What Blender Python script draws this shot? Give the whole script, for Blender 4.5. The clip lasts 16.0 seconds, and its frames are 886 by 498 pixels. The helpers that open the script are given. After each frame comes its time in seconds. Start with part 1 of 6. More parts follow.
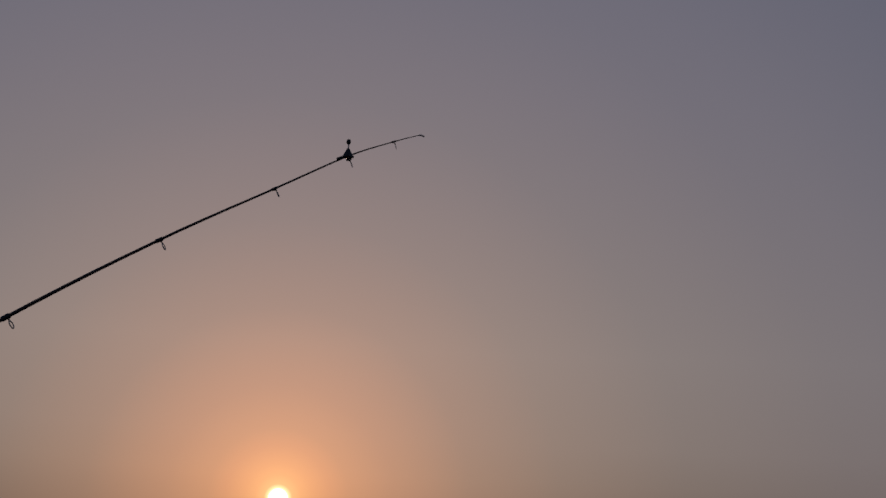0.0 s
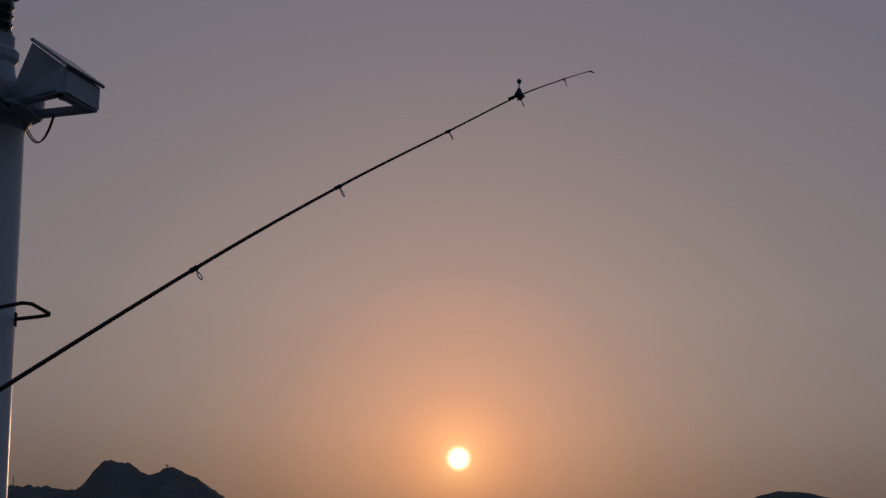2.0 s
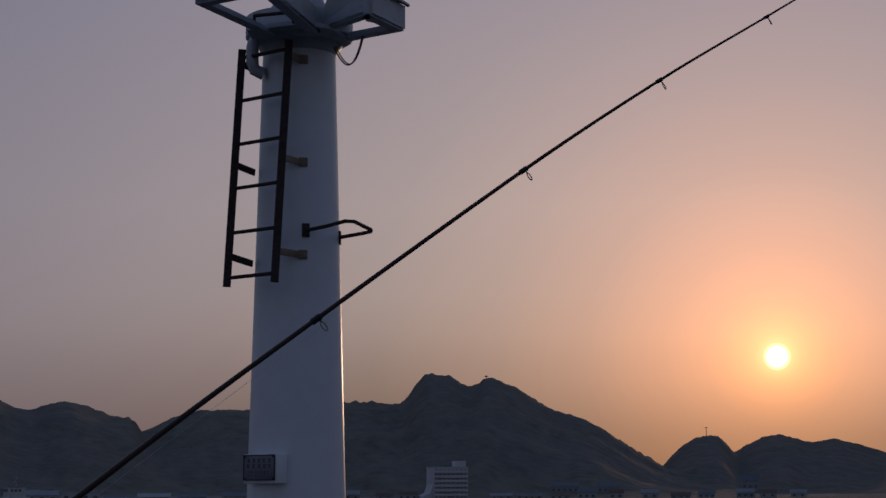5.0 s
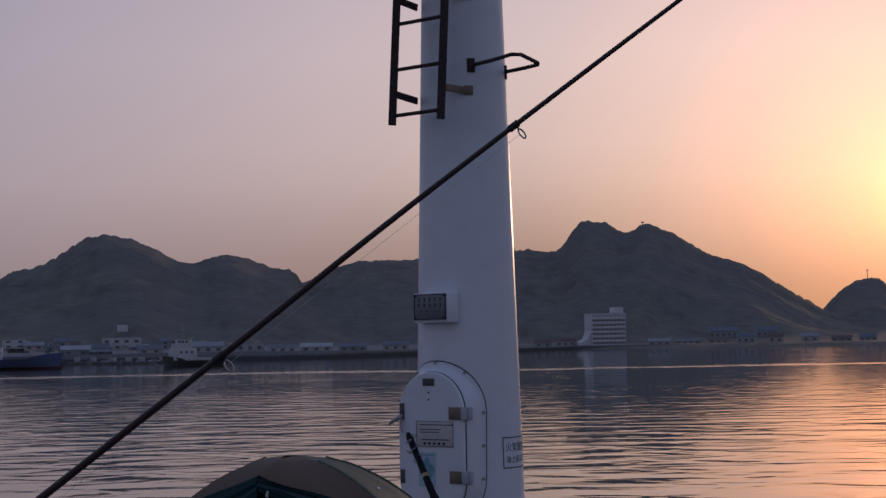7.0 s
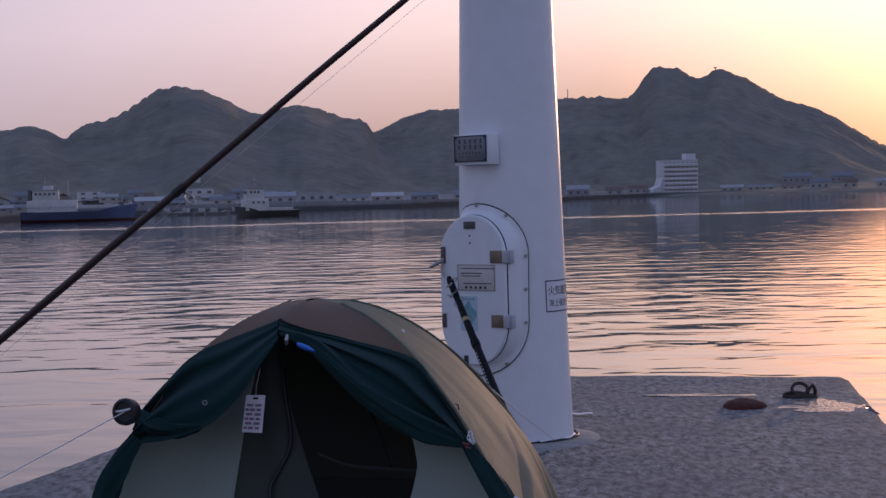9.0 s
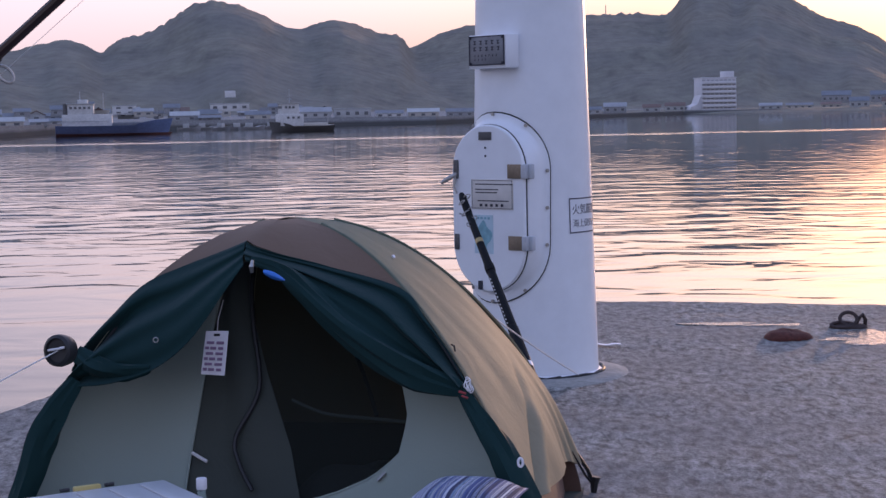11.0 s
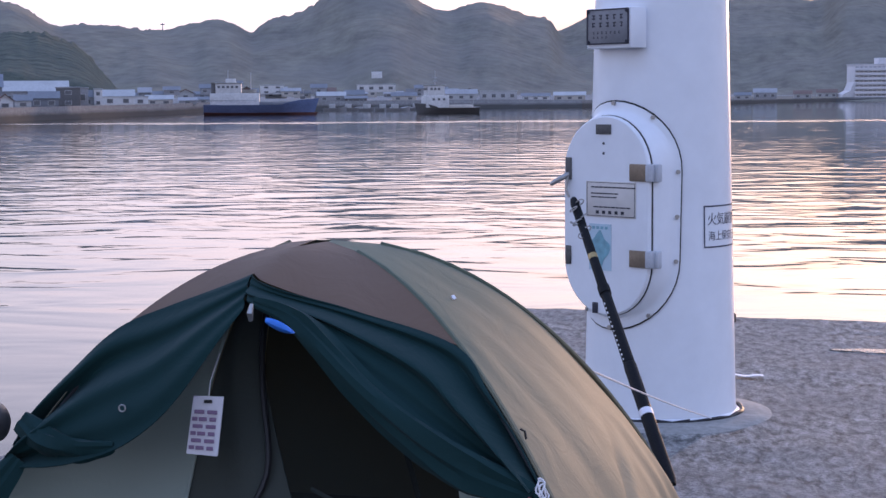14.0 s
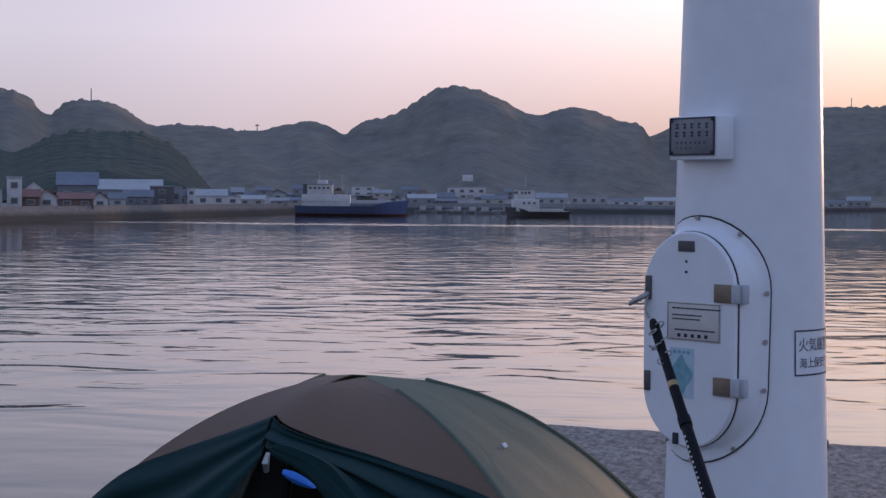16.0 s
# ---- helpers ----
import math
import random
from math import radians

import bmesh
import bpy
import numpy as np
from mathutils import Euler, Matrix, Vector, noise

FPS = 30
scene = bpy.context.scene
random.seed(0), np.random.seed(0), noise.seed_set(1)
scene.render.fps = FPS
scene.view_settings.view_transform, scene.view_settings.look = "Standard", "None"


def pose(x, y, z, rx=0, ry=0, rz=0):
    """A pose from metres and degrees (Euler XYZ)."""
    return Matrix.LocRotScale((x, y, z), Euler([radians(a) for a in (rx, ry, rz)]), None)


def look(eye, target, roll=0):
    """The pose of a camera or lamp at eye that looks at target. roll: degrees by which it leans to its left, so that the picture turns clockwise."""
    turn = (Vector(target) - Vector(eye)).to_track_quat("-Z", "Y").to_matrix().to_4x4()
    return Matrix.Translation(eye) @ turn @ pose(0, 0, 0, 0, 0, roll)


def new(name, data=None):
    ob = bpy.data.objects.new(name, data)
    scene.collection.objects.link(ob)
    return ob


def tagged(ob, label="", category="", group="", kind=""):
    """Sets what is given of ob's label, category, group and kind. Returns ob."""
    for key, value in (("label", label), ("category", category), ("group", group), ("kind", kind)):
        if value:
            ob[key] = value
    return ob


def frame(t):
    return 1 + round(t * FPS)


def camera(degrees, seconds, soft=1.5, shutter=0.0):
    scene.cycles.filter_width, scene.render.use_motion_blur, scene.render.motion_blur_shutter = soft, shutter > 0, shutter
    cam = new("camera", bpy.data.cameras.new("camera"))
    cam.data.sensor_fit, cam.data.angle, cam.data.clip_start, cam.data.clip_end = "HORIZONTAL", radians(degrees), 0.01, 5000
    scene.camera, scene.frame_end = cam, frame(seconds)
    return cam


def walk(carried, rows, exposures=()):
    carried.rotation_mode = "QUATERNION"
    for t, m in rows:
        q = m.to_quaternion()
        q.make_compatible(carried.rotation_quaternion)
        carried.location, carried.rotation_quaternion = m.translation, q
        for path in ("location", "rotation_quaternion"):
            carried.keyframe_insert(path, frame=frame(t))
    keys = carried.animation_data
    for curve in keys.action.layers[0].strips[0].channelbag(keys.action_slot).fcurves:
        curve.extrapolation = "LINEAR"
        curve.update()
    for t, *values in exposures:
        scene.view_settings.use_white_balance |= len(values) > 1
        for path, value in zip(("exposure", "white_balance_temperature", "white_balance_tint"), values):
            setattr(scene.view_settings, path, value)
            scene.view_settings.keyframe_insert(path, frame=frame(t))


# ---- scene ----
cam = camera(28.15, 16.0, soft=1.5)

# seconds, eye, point looked at, lean
PATH = [
    (0, (-0.364, -11.545, 1.761), (1.501, -7.034, 2.845), 3.06),
    (0.5, (-0.352, -11.548, 1.768), (1.390, -6.986, 2.843), 2.30),
    (1, (-0.359, -11.519, 1.733), (1.254, -6.905, 2.787), 1.70),
    (1.5, (-0.366, -11.536, 1.725), (0.230, -9.667, 2.116), 0.90),
    (2, (-0.382, -11.559, 1.715), (0.189, -9.681, 2.095), 1.60),
    (2.5, (-0.377, -11.542, 1.719), (0.164, -9.652, 2.086), 2.10),
    (3, (-0.409, -11.589, 1.710), (0.099, -9.689, 2.069), 0.60),
    (3.5, (-0.424, -11.606, 1.703), (0.004, -9.681, 2.036), 0.01),
    (4, (-0.426, -11.598, 1.705), (-0.076, -9.656, 2.031), -0.63),
    (4.5, (-0.430, -11.608, 1.696), (-0.136, -9.653, 2.001), -0.42),
    (5, (-0.439, -11.618, 1.680), (-0.201, -9.651, 1.952), -0.24),
    (5.2, (-0.435, -11.618, 1.675), (-0.215, -9.644, 1.913), -0.19),
    (7.3, (-0.515, -11.303, 1.621), (-0.486, -9.305, 1.706), -0.20),
    (7.5, (-0.509, -11.271, 1.625), (-0.490, -9.272, 1.694), 0.50),
    (8, (-0.455, -11.323, 1.625), (-0.448, -9.323, 1.658), -0.30),
    (8.5, (-0.388, -11.296, 1.603), (-0.408, -9.297, 1.587), 0.50),
    (9, (-0.316, -11.166, 1.582), (-0.337, -9.167, 1.516), -1.48),
    (9.2, (-0.296, -11.076, 1.578), (-0.302, -9.077, 1.506), -1.50),
    (11.3, (-0.195, -9.875, 1.522), (-0.398, -4.899, 1.081), -1.38),
    (11.5, (-0.212, -9.734, 1.528), (-0.448, -4.762, 1.058), -1.64),
    (12, (-0.188, -9.446, 1.507), (-0.446, -4.484, 0.954), -0.48),
    (12.5, (-0.069, -9.178, 1.506), (-0.596, -4.239, 0.932), -0.04),
    (13, (-0.078, -8.909, 1.494), (-0.691, -3.987, 0.866), -0.77),
    (13.5, (-0.137, -8.661, 1.508), (-0.649, -3.730, 0.859), -2.63),
    (14, (-0.078, -8.482, 1.539), (-0.643, -3.534, 1.098), -0.39),
    (14.5, (0.000, -8.359, 1.572), (-0.655, -3.406, 1.375), -0.13),
    (15, (-0.053, -8.111, 1.571), (-0.743, -3.161, 1.419), -0.03),
    (15.5, (-0.107, -7.935, 1.565), (-0.850, -2.993, 1.428), -0.86),
    (16, (-0.057, -7.924, 1.574), (-0.874, -2.993, 1.423), 0.41),
]
EXPOSURES = [(0, -0.56, 6200, -1), (1.5, -0.56, 6200, 0), (3.5, -0.38, 6220, 2), (5.2, 0.16, 6280, 4), (7.4, 1.05, 6500, 10), (9.2, 1.86, 6500, 12), (11.4, 2.74, 6600, 10), (12.2, 2.96, 6550, 9),
             (13.2, 3.20, 6500, 9), (14.1, 3.02, 6450, 7), (15.0, 2.22, 6350, 4), (16.0, 2.12, 6350, 4)]
walk(cam, [(t, look(eye, target, lean)) for t, eye, target, lean in PATH], EXPOSURES)

# ---- light: a low hazy sun over the hills, and its sky ----
SUN_TURN, SUN_RISE = 17.6, 4.21          # degrees to the right of +y, and above the horizon
SUN_WAY = Vector((math.sin(radians(SUN_TURN)) * math.cos(radians(SUN_RISE)),
                  math.cos(radians(SUN_TURN)) * math.cos(radians(SUN_RISE)), math.sin(radians(SUN_RISE))))


class Nodes:
    """Short hand for a node tree."""

    def __init__(self, tree):
        self.tree = tree
        tree.nodes.clear()

    def __call__(self, kind, _props=None, **inputs):
        n = self.tree.nodes.new(kind)
        for k, v in (_props or {}).items():
            setattr(n, k, v)
        for k, v in inputs.items():
            k = int(k[1:]) if k[0] == "i" and k[1:].isdigit() else k.replace("_", " ")
            if isinstance(v, bpy.types.NodeSocket):
                self.tree.links.new(v, n.inputs[k])
            else:
                n.inputs[k].default_value = v
        return n

    def math(self, op, a, b=0.0, clamp=False):
        return self("ShaderNodeMath", {"operation": op, "use_clamp": clamp}, i0=a, i1=b).outputs[0]

    def ramp(self, fac, stops, mode="LINEAR"):
        n = self("ShaderNodeValToRGB", None, i0=fac)
        n.color_ramp.interpolation = mode
        e = n.color_ramp.elements
        while len(e) < len(stops):
            e.new(0.5)
        for el, (p, c) in zip(e, stops):
            el.position = p
            el.color = (*c, 1) if len(c) == 3 else c
        return n.outputs[0]

    def mix(self, fac, a, b, mode="MIX"):
        return self("ShaderNodeMix", {"data_type": "RGBA", "blend_type": mode}, i0=fac, i6=a, i7=b).outputs[2]


def grey(v):
    return (v, v, v)


world = bpy.data.worlds.new("world")
scene.world = world
world.use_nodes = True
W = Nodes(world.node_tree)
sky = W("ShaderNodeTexSky")
sky.sky_type, sky.sun_disc = "NISHITA", False
sky.sun_elevation, sky.sun_rotation = radians(SUN_RISE), radians(SUN_TURN)
sky.air_density, sky.dust_density, sky.ozone_density = 1.0, 1.0, 3.0
clear = W("ShaderNodeBackground", None, Color=sky.outputs[0], Strength=0.003)
way = W("ShaderNodeTexCoord").outputs["Generated"]
height = W("ShaderNodeSeparateXYZ", None, i0=way).outputs[2]
near_sun = W("ShaderNodeVectorMath", {"operation": "DOT_PRODUCT"}, i0=way, i1=tuple(SUN_WAY)).outputs["Value"]
apart = W.math("MULTIPLY", W.math("ARCCOSINE", W.math("MINIMUM", near_sun, 0.9999999)), 1 / math.pi)   # 0 at the sun, 1 opposite
# haze: dense low down, mauve higher up, warmer towards the sun
cool = W.ramp(height, [(0.0, (0.100, 0.078, 0.087)), (0.03, (0.138, 0.113, 0.130)), (0.09, (0.178, 0.153, 0.178)), (0.16, (0.172, 0.158, 0.194)),
                       (0.30, (0.145, 0.146, 0.196)), (0.6, (0.105, 0.128, 0.215)), (1.0, (0.075, 0.10, 0.19))])
rosy = W.ramp(height, [(0.0, (0.090, 0.057, 0.052)), (0.03, (0.130, 0.090, 0.086)), (0.09, (0.218, 0.176, 0.166)), (0.16, (0.252, 0.216, 0.216)),
                       (0.30, (0.215, 0.192, 0.228)), (0.6, (0.13, 0.14, 0.22)), (1.0, (0.075, 0.10, 0.19))])
haze = W.mix(W.ramp(apart, [(0.05, grey(1)), (0.10, grey(0.6)), (0.20, grey(0))]), cool, rosy)
haze = W.mix(1.0, haze, W.ramp(apart, [(0.16, (1, 1, 1)), (0.35, (0.80, 0.86, 0.90)), (0.8, (0.66, 0.72, 0.77))]), "MULTIPLY")
# a denser bank of haze low beside the sun
bank = W.ramp(apart, [(0.02, (0.90, 0.86, 0.83)), (0.07, (0.64, 0.60, 0.58)), (0.12, (0.80, 0.78, 0.78)), (0.19, (1, 1, 1))])
haze = W.mix(W.ramp(height, [(0.03, grey(1)), (0.11, grey(0))]), haze, W.mix(1.0, haze, bank, "MULTIPLY"))
haze = W.mix(1.0, haze, W.ramp(apart, [(0.0, (1.28, 1.20, 1.20)), (0.11, (1.28, 1.19, 1.20)), (0.16, (1.14, 1.08, 1.10)), (0.22, (0.94, 0.93, 0.95)), (0.34, (0.94, 0.94, 0.96))]), "MULTIPLY")
# the sun's glow in the haze, and its disc
near, wide = W.math("MULTIPLY", apart, 80.0, True), W.math("MULTIPLY", apart, 5.0, True)
glow = W.ramp(wide, [(0.0, (0.95, 0.32, 0.08)), (0.05, (0.78, 0.26, 0.07)), (0.10, (0.52, 0.175, 0.054)), (0.17, (0.270, 0.102, 0.040)), (0.25, (0.140, 0.062, 0.031)), (0.36, (0.062, 0.032, 0.017)), (0.5, (0.026, 0.014, 0.008)), (0.7, (0.008, 0.004, 0.002)), (1.0, (0, 0, 0))])
inner = W.ramp(near, [(0.0, (0.85, 0.72, 0.36)), (0.14, (0.70, 0.52, 0.22)), (0.20, (0.55, 0.31, 0.09)), (0.33, (0.40, 0.17, 0.035)), (0.49, (0.27, 0.095, 0.015)), (0.75, (0.10, 0.025, 0.003)), (1.0, (0, 0, 0))])
disc = W.ramp(near, [(0.0, (6.0, 5.6, 4.4)), (0.10, (5.0, 4.5, 3.2)), (0.15, (0.5, 0.45, 0.25)), (0.20, (0, 0, 0))])
glow = W.mix(1.0, W.mix(1.0, glow, inner, "ADD"), W.ramp(height, [(0.0, grey(0.25)), (0.03, grey(0.45)), (0.062, grey(0.85)), (0.085, grey(1.0))]), "MULTIPLY")
warm = W.mix(1.0, W.mix(1.0, haze, glow, "ADD"), disc, "ADD")
hazy = W("ShaderNodeBackground", None, Color=warm, Strength=1.0)
W("ShaderNodeOutputWorld", None, Surface=W("ShaderNodeAddShader", None, i0=clear.outputs[0], i1=hazy.outputs[0]).outputs[0])

lamp = bpy.data.lights.new("sun", "SUN")
lamp.energy, lamp.angle, lamp.color = 0.22, radians(0.8), (1.0, 0.62, 0.40)
sun = new("sun", lamp)
sun.matrix_world = look((0, 0, 60), Vector((0, 0, 60)) - SUN_WAY)

# ---- materials ----
def material(name, build):
    m = bpy.data.materials.new(name)
    m.use_nodes = True
    n = Nodes(m.node_tree)
    b = n("ShaderNodeBsdfPrincipled")
    n("ShaderNodeOutputMaterial", None, Surface=b.outputs[0])
    build(n, b, n("ShaderNodeTexCoord").outputs["Object"])
    return m


def surface(name, colour, rough=0.6, metal=0.0, grain=40.0, vary=0.18, bump=0.15, stain=2.0, stain_amount=0.25, spec=0.4, fine=0.004):
    """Paint, plastic, cloth and so on: a colour that varies at two scales, with fine relief."""
    def build(n, b, at):
        small = n("ShaderNodeTexNoise", None, Vector=at, Scale=grain, Detail=5.0, Roughness=0.6).outputs[0]
        large = n("ShaderNodeTexNoise", None, Vector=at, Scale=stain, Detail=4.0, Roughness=0.55).outputs[0]
        dark = tuple(c * (1 - vary) for c in colour) + (1,)
        lite = tuple(min(1, c * (1 + vary)) for c in colour) + (1,)
        col = n.mix(n.ramp(small, [(0.3, grey(0)), (0.7, grey(1))]), dark, lite)
        dirt = n.mix(n.math("MULTIPLY", n.ramp(large, [(0.42, grey(0)), (0.72, grey(1))]), stain_amount), col, tuple(c * 0.55 for c in colour) + (1,))
        n.tree.links.new(dirt, b.inputs["Base Color"])
        n.tree.links.new(n.math("ADD", rough - 0.08, n.math("MULTIPLY", large, 0.16)), b.inputs["Roughness"])
        b.inputs["Metallic"].default_value = metal
        b.inputs["Specular IOR Level"].default_value = spec
        if bump:
            n.tree.links.new(n("ShaderNodeBump", None, Height=small, Strength=bump, Distance=fine).outputs[0], b.inputs["Normal"])
    return material(name, build)


def build_concrete(n, b, at):
    big = n("ShaderNodeTexNoise", None, Vector=at, Scale=0.9, Detail=6.0, Roughness=0.6).outputs[0]
    trowel = n("ShaderNodeMapping", None, Vector=at)
    trowel.inputs["Scale"].default_value = (1.0, 0.42, 1.0)
    trowel.inputs["Rotation"].default_value = (0, 0, radians(24))
    mid = n("ShaderNodeTexNoise", None, Vector=trowel.outputs[0], Scale=19.0, Detail=8.0, Roughness=0.68, Distortion=0.25).outputs[0]
    fine = n("ShaderNodeTexNoise", None, Vector=at, Scale=55.0, Detail=6.0, Roughness=0.7).outputs[0]
    pebble = n("ShaderNodeTexVoronoi", None, Vector=at, Scale=42.0).outputs[0]
    base = n.ramp(mid, [(0.34, (0.040, 0.040, 0.037)), (0.43, (0.13, 0.13, 0.122)), (0.53, (0.26, 0.256, 0.241)), (0.66, (0.38, 0.374, 0.355))])
    spot = n.mix(n.math("MULTIPLY", n.ramp(fine, [(0.42, grey(1)), (0.50, grey(0))]), 0.55), base, (0.05, 0.05, 0.05, 1))
    patch = n.mix(n.math("MULTIPLY", n.ramp(big, [(0.40, grey(1)), (0.62, grey(0))]), 0.45), spot, (0.12, 0.117, 0.12, 1))
    n.tree.links.new(patch, b.inputs["Base Color"])
    b.inputs["Roughness"].default_value = 0.88
    b.inputs["Specular IOR Level"].default_value = 0.25
    h = n.math("ADD", n.math("MULTIPLY", mid, 1.4), n.math("ADD", n.math("MULTIPLY", fine, 0.6), n.math("MULTIPLY", pebble, 0.35)))
    n.tree.links.new(n("ShaderNodeBump", None, Height=h, Strength=0.7, Distance=0.008).outputs[0], b.inputs["Normal"])


def build_water(n, b, at):
    b.inputs["Base Color"].default_value = (0.012, 0.017, 0.020, 1)
    b.inputs["Roughness"].default_value = 0.035
    b.inputs["IOR"].default_value = 1.333
    b.inputs["Specular IOR Level"].default_value = 0.28
    def waves(sx, sy, scale, turn):
        m = n("ShaderNodeMapping", None, Vector=at)
        m.inputs["Scale"].default_value = (sx, sy, 1)
        m.inputs["Rotation"].default_value = (0, 0, radians(turn))
        return n("ShaderNodeTexNoise", {"noise_dimensions": "2D"}, Vector=m.outputs[0], Scale=scale, Detail=2.0, Roughness=0.45, Distortion=0.4).outputs[0]
    a = waves(0.68, 1.0, 0.44, -6)
    c = waves(0.5, 1.0, 1.7, 9)
    calm = n("ShaderNodeTexNoise", {"noise_dimensions": "2D"}, Vector=at, Scale=0.012, Detail=3.0).outputs[0]
    h = n.math("ADD", n.math("MULTIPLY", a, 0.16), n.math("MULTIPLY", c, 0.014))
    h = n.math("MULTIPLY", h, n.ramp(calm, [(0.35, grey(0.45)), (0.62, grey(1.0))]))
    sep = n("ShaderNodeSeparateXYZ", None, i0=at)
    away = n.math("MULTIPLY", sep.outputs[1], 1 / 300.0, True)
    h = n.math("MULTIPLY", h, n.ramp(away, [(0.03, grey(0.5)), (0.10, grey(1.0)), (0.24, grey(1.6)), (0.5, grey(1.0)), (1.0, grey(0.6))]))
    bend = n.math("ADD", sep.outputs[1], n.math("MULTIPLY", n("ShaderNodeTexNoise", {"noise_dimensions": "1D"}, W=n.math("MULTIPLY", sep.outputs[0], 0.02), Scale=1.0, Detail=2.0).outputs[0], 30.0))
    streak = n.math("SUBTRACT", 1.0, n.math("MULTIPLY", n.math("ABSOLUTE", n.math("SUBTRACT", bend, 232.0)), 1 / 9.0), True)
    h = n.math("MULTIPLY", h, n.math("ADD", 1.0, n.math("MULTIPLY", streak, 9.0)))
    n.tree.links.new(n("ShaderNodeBump", None, Height=h, Strength=1.0, Distance=0.42).outputs[0], b.inputs["Normal"])


def build_hill(n, b, at):
    big = n("ShaderNodeTexNoise", None, Vector=at, Scale=0.012, Detail=5.0).outputs[0]
    drawn = n("ShaderNodeMapping", None, Vector=at)
    drawn.inputs["Scale"].default_value = (1.0, 0.3, 1.0)
    tree = n("ShaderNodeTexNoise", None, Vector=drawn.outputs[0], Scale=0.10, Detail=6.0, Roughness=0.65).outputs[0]
    crown = n("ShaderNodeTexVoronoi", {"feature": "SMOOTH_F1"}, Vector=at, Scale=0.11, Smoothness=0.4).outputs[0]
    canopy = n.math("SUBTRACT", n.math("MULTIPLY", tree, 0.5), n.math("MULTIPLY", crown, 0.8))
    # tones lifted above real foliage, so distance haze is put into the colour
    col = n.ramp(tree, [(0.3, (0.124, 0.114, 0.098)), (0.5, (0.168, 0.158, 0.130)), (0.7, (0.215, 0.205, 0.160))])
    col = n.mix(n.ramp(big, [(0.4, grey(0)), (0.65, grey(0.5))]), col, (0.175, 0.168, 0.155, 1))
    n.tree.links.new(col, b.inputs["Base Color"])
    b.inputs["Roughness"].default_value = 0.95
    b.inputs["Specular IOR Level"].default_value = 0.1
    n.tree.links.new(n("ShaderNodeBump", None, Height=canopy, Strength=0.28, Distance=5.0).outputs[0], b.inputs["Normal"])


M = {
    "concrete": material("concrete", build_concrete),
    "water": material("water", build_water),
    "hill": material("hazy_wooded_hill", build_hill),
    "white_paint": surface("white_paint", (0.76, 0.78, 0.82), rough=0.38, grain=9, vary=0.03, bump=0.03, stain=1.6, stain_amount=0.10, spec=0.5),
    "frame_paint": surface("frame_paint", (0.50, 0.52, 0.56), rough=0.5, grain=14, vary=0.06, bump=0.05, stain=3.0, stain_amount=0.35),
    "rust": surface("dark_rusty_steel", (0.055, 0.038, 0.036), rough=0.75, grain=60, vary=0.45, bump=0.4, stain=8, stain_amount=0.5, spec=0.3),
    "rubber": surface("black_rubber", (0.018, 0.018, 0.02), rough=0.6, grain=80, vary=0.2, bump=0.1, spec=0.35),
    "steel": surface("dull_steel", (0.36, 0.35, 0.34), rough=0.42, metal=0.85, grain=50, vary=0.15, bump=0.1, stain=12, stain_amount=0.3),
    "hinge": surface("bronzed_hinge", (0.24, 0.19, 0.14), rough=0.5, metal=0.5, grain=60, vary=0.2, bump=0.15, stain=15, stain_amount=0.4),
    "ink": surface("black_ink", (0.03, 0.03, 0.045), rough=0.6, grain=50, vary=0.1, bump=0.0, stain_amount=0.1),
}


M["nameplate"] = surface("dark_grey_plate", (0.10, 0.098, 0.10), rough=0.5, metal=0.3, grain=60, vary=0.25, bump=0.1, stain=14, stain_amount=0.3)


# ---- shapes ----
def part(name, bm, mat, parent=None, label="", smooth=True, bevel=0.0):
    me = bpy.data.meshes.new(name)
    bmesh.ops.recalc_face_normals(bm, faces=bm.faces)
    if smooth:
        for f in bm.faces:
            f.smooth = True
        for e in bm.edges:
            if len(e.link_faces) == 2 and e.calc_face_angle(0) > 0.62:
                e.smooth = False
    bm.to_mesh(me)
    bm.free()
    me.materials.append(mat if not isinstance(mat, str) else M[mat])
    ob = new(name, me)
    ob.parent = parent
    if bevel:
        mod = ob.modifiers.new("bevel", "BEVEL")
        mod.width, mod.segments, mod.limit_method = bevel, 2, "ANGLE"
    if label:
        ob["label"] = label
    return ob


def thing(name, label, category, group="", at=(0, 0, 0)):
    ob = new(name)
    ob.location = at
    ob.empty_display_size = 0.1
    return tagged(ob, label, category, group)


def tube(bm, pts, r, n=10, cap=True, flat=1.0):
    """A round bar along points; r is one radius or one for each point."""
    pts = [Vector(p) for p in pts]
    rs = r if isinstance(r, (list, tuple)) else [r] * len(pts)
    rings, side = [], None
    for i, p in enumerate(pts):
        d = (pts[min(i + 1, len(pts) - 1)] - pts[max(i - 1, 0)]).normalized()
        if side is None:
            side = d.orthogonal().normalized()
        side = (side - d * side.dot(d)).normalized()
        up = d.cross(side)
        rings.append([bm.verts.new(p + (side * math.cos(a) + up * math.sin(a) * flat) * rs[i]) for a in (2 * math.pi * k / n for k in range(n))])
    for a, b in zip(rings, rings[1:]):
        for k in range(n):
            bm.faces.new((a[k], a[(k + 1) % n], b[(k + 1) % n], b[k]))
    if cap:
        bm.faces.new(rings[0][::-1])
        bm.faces.new(rings[-1])
    return bm


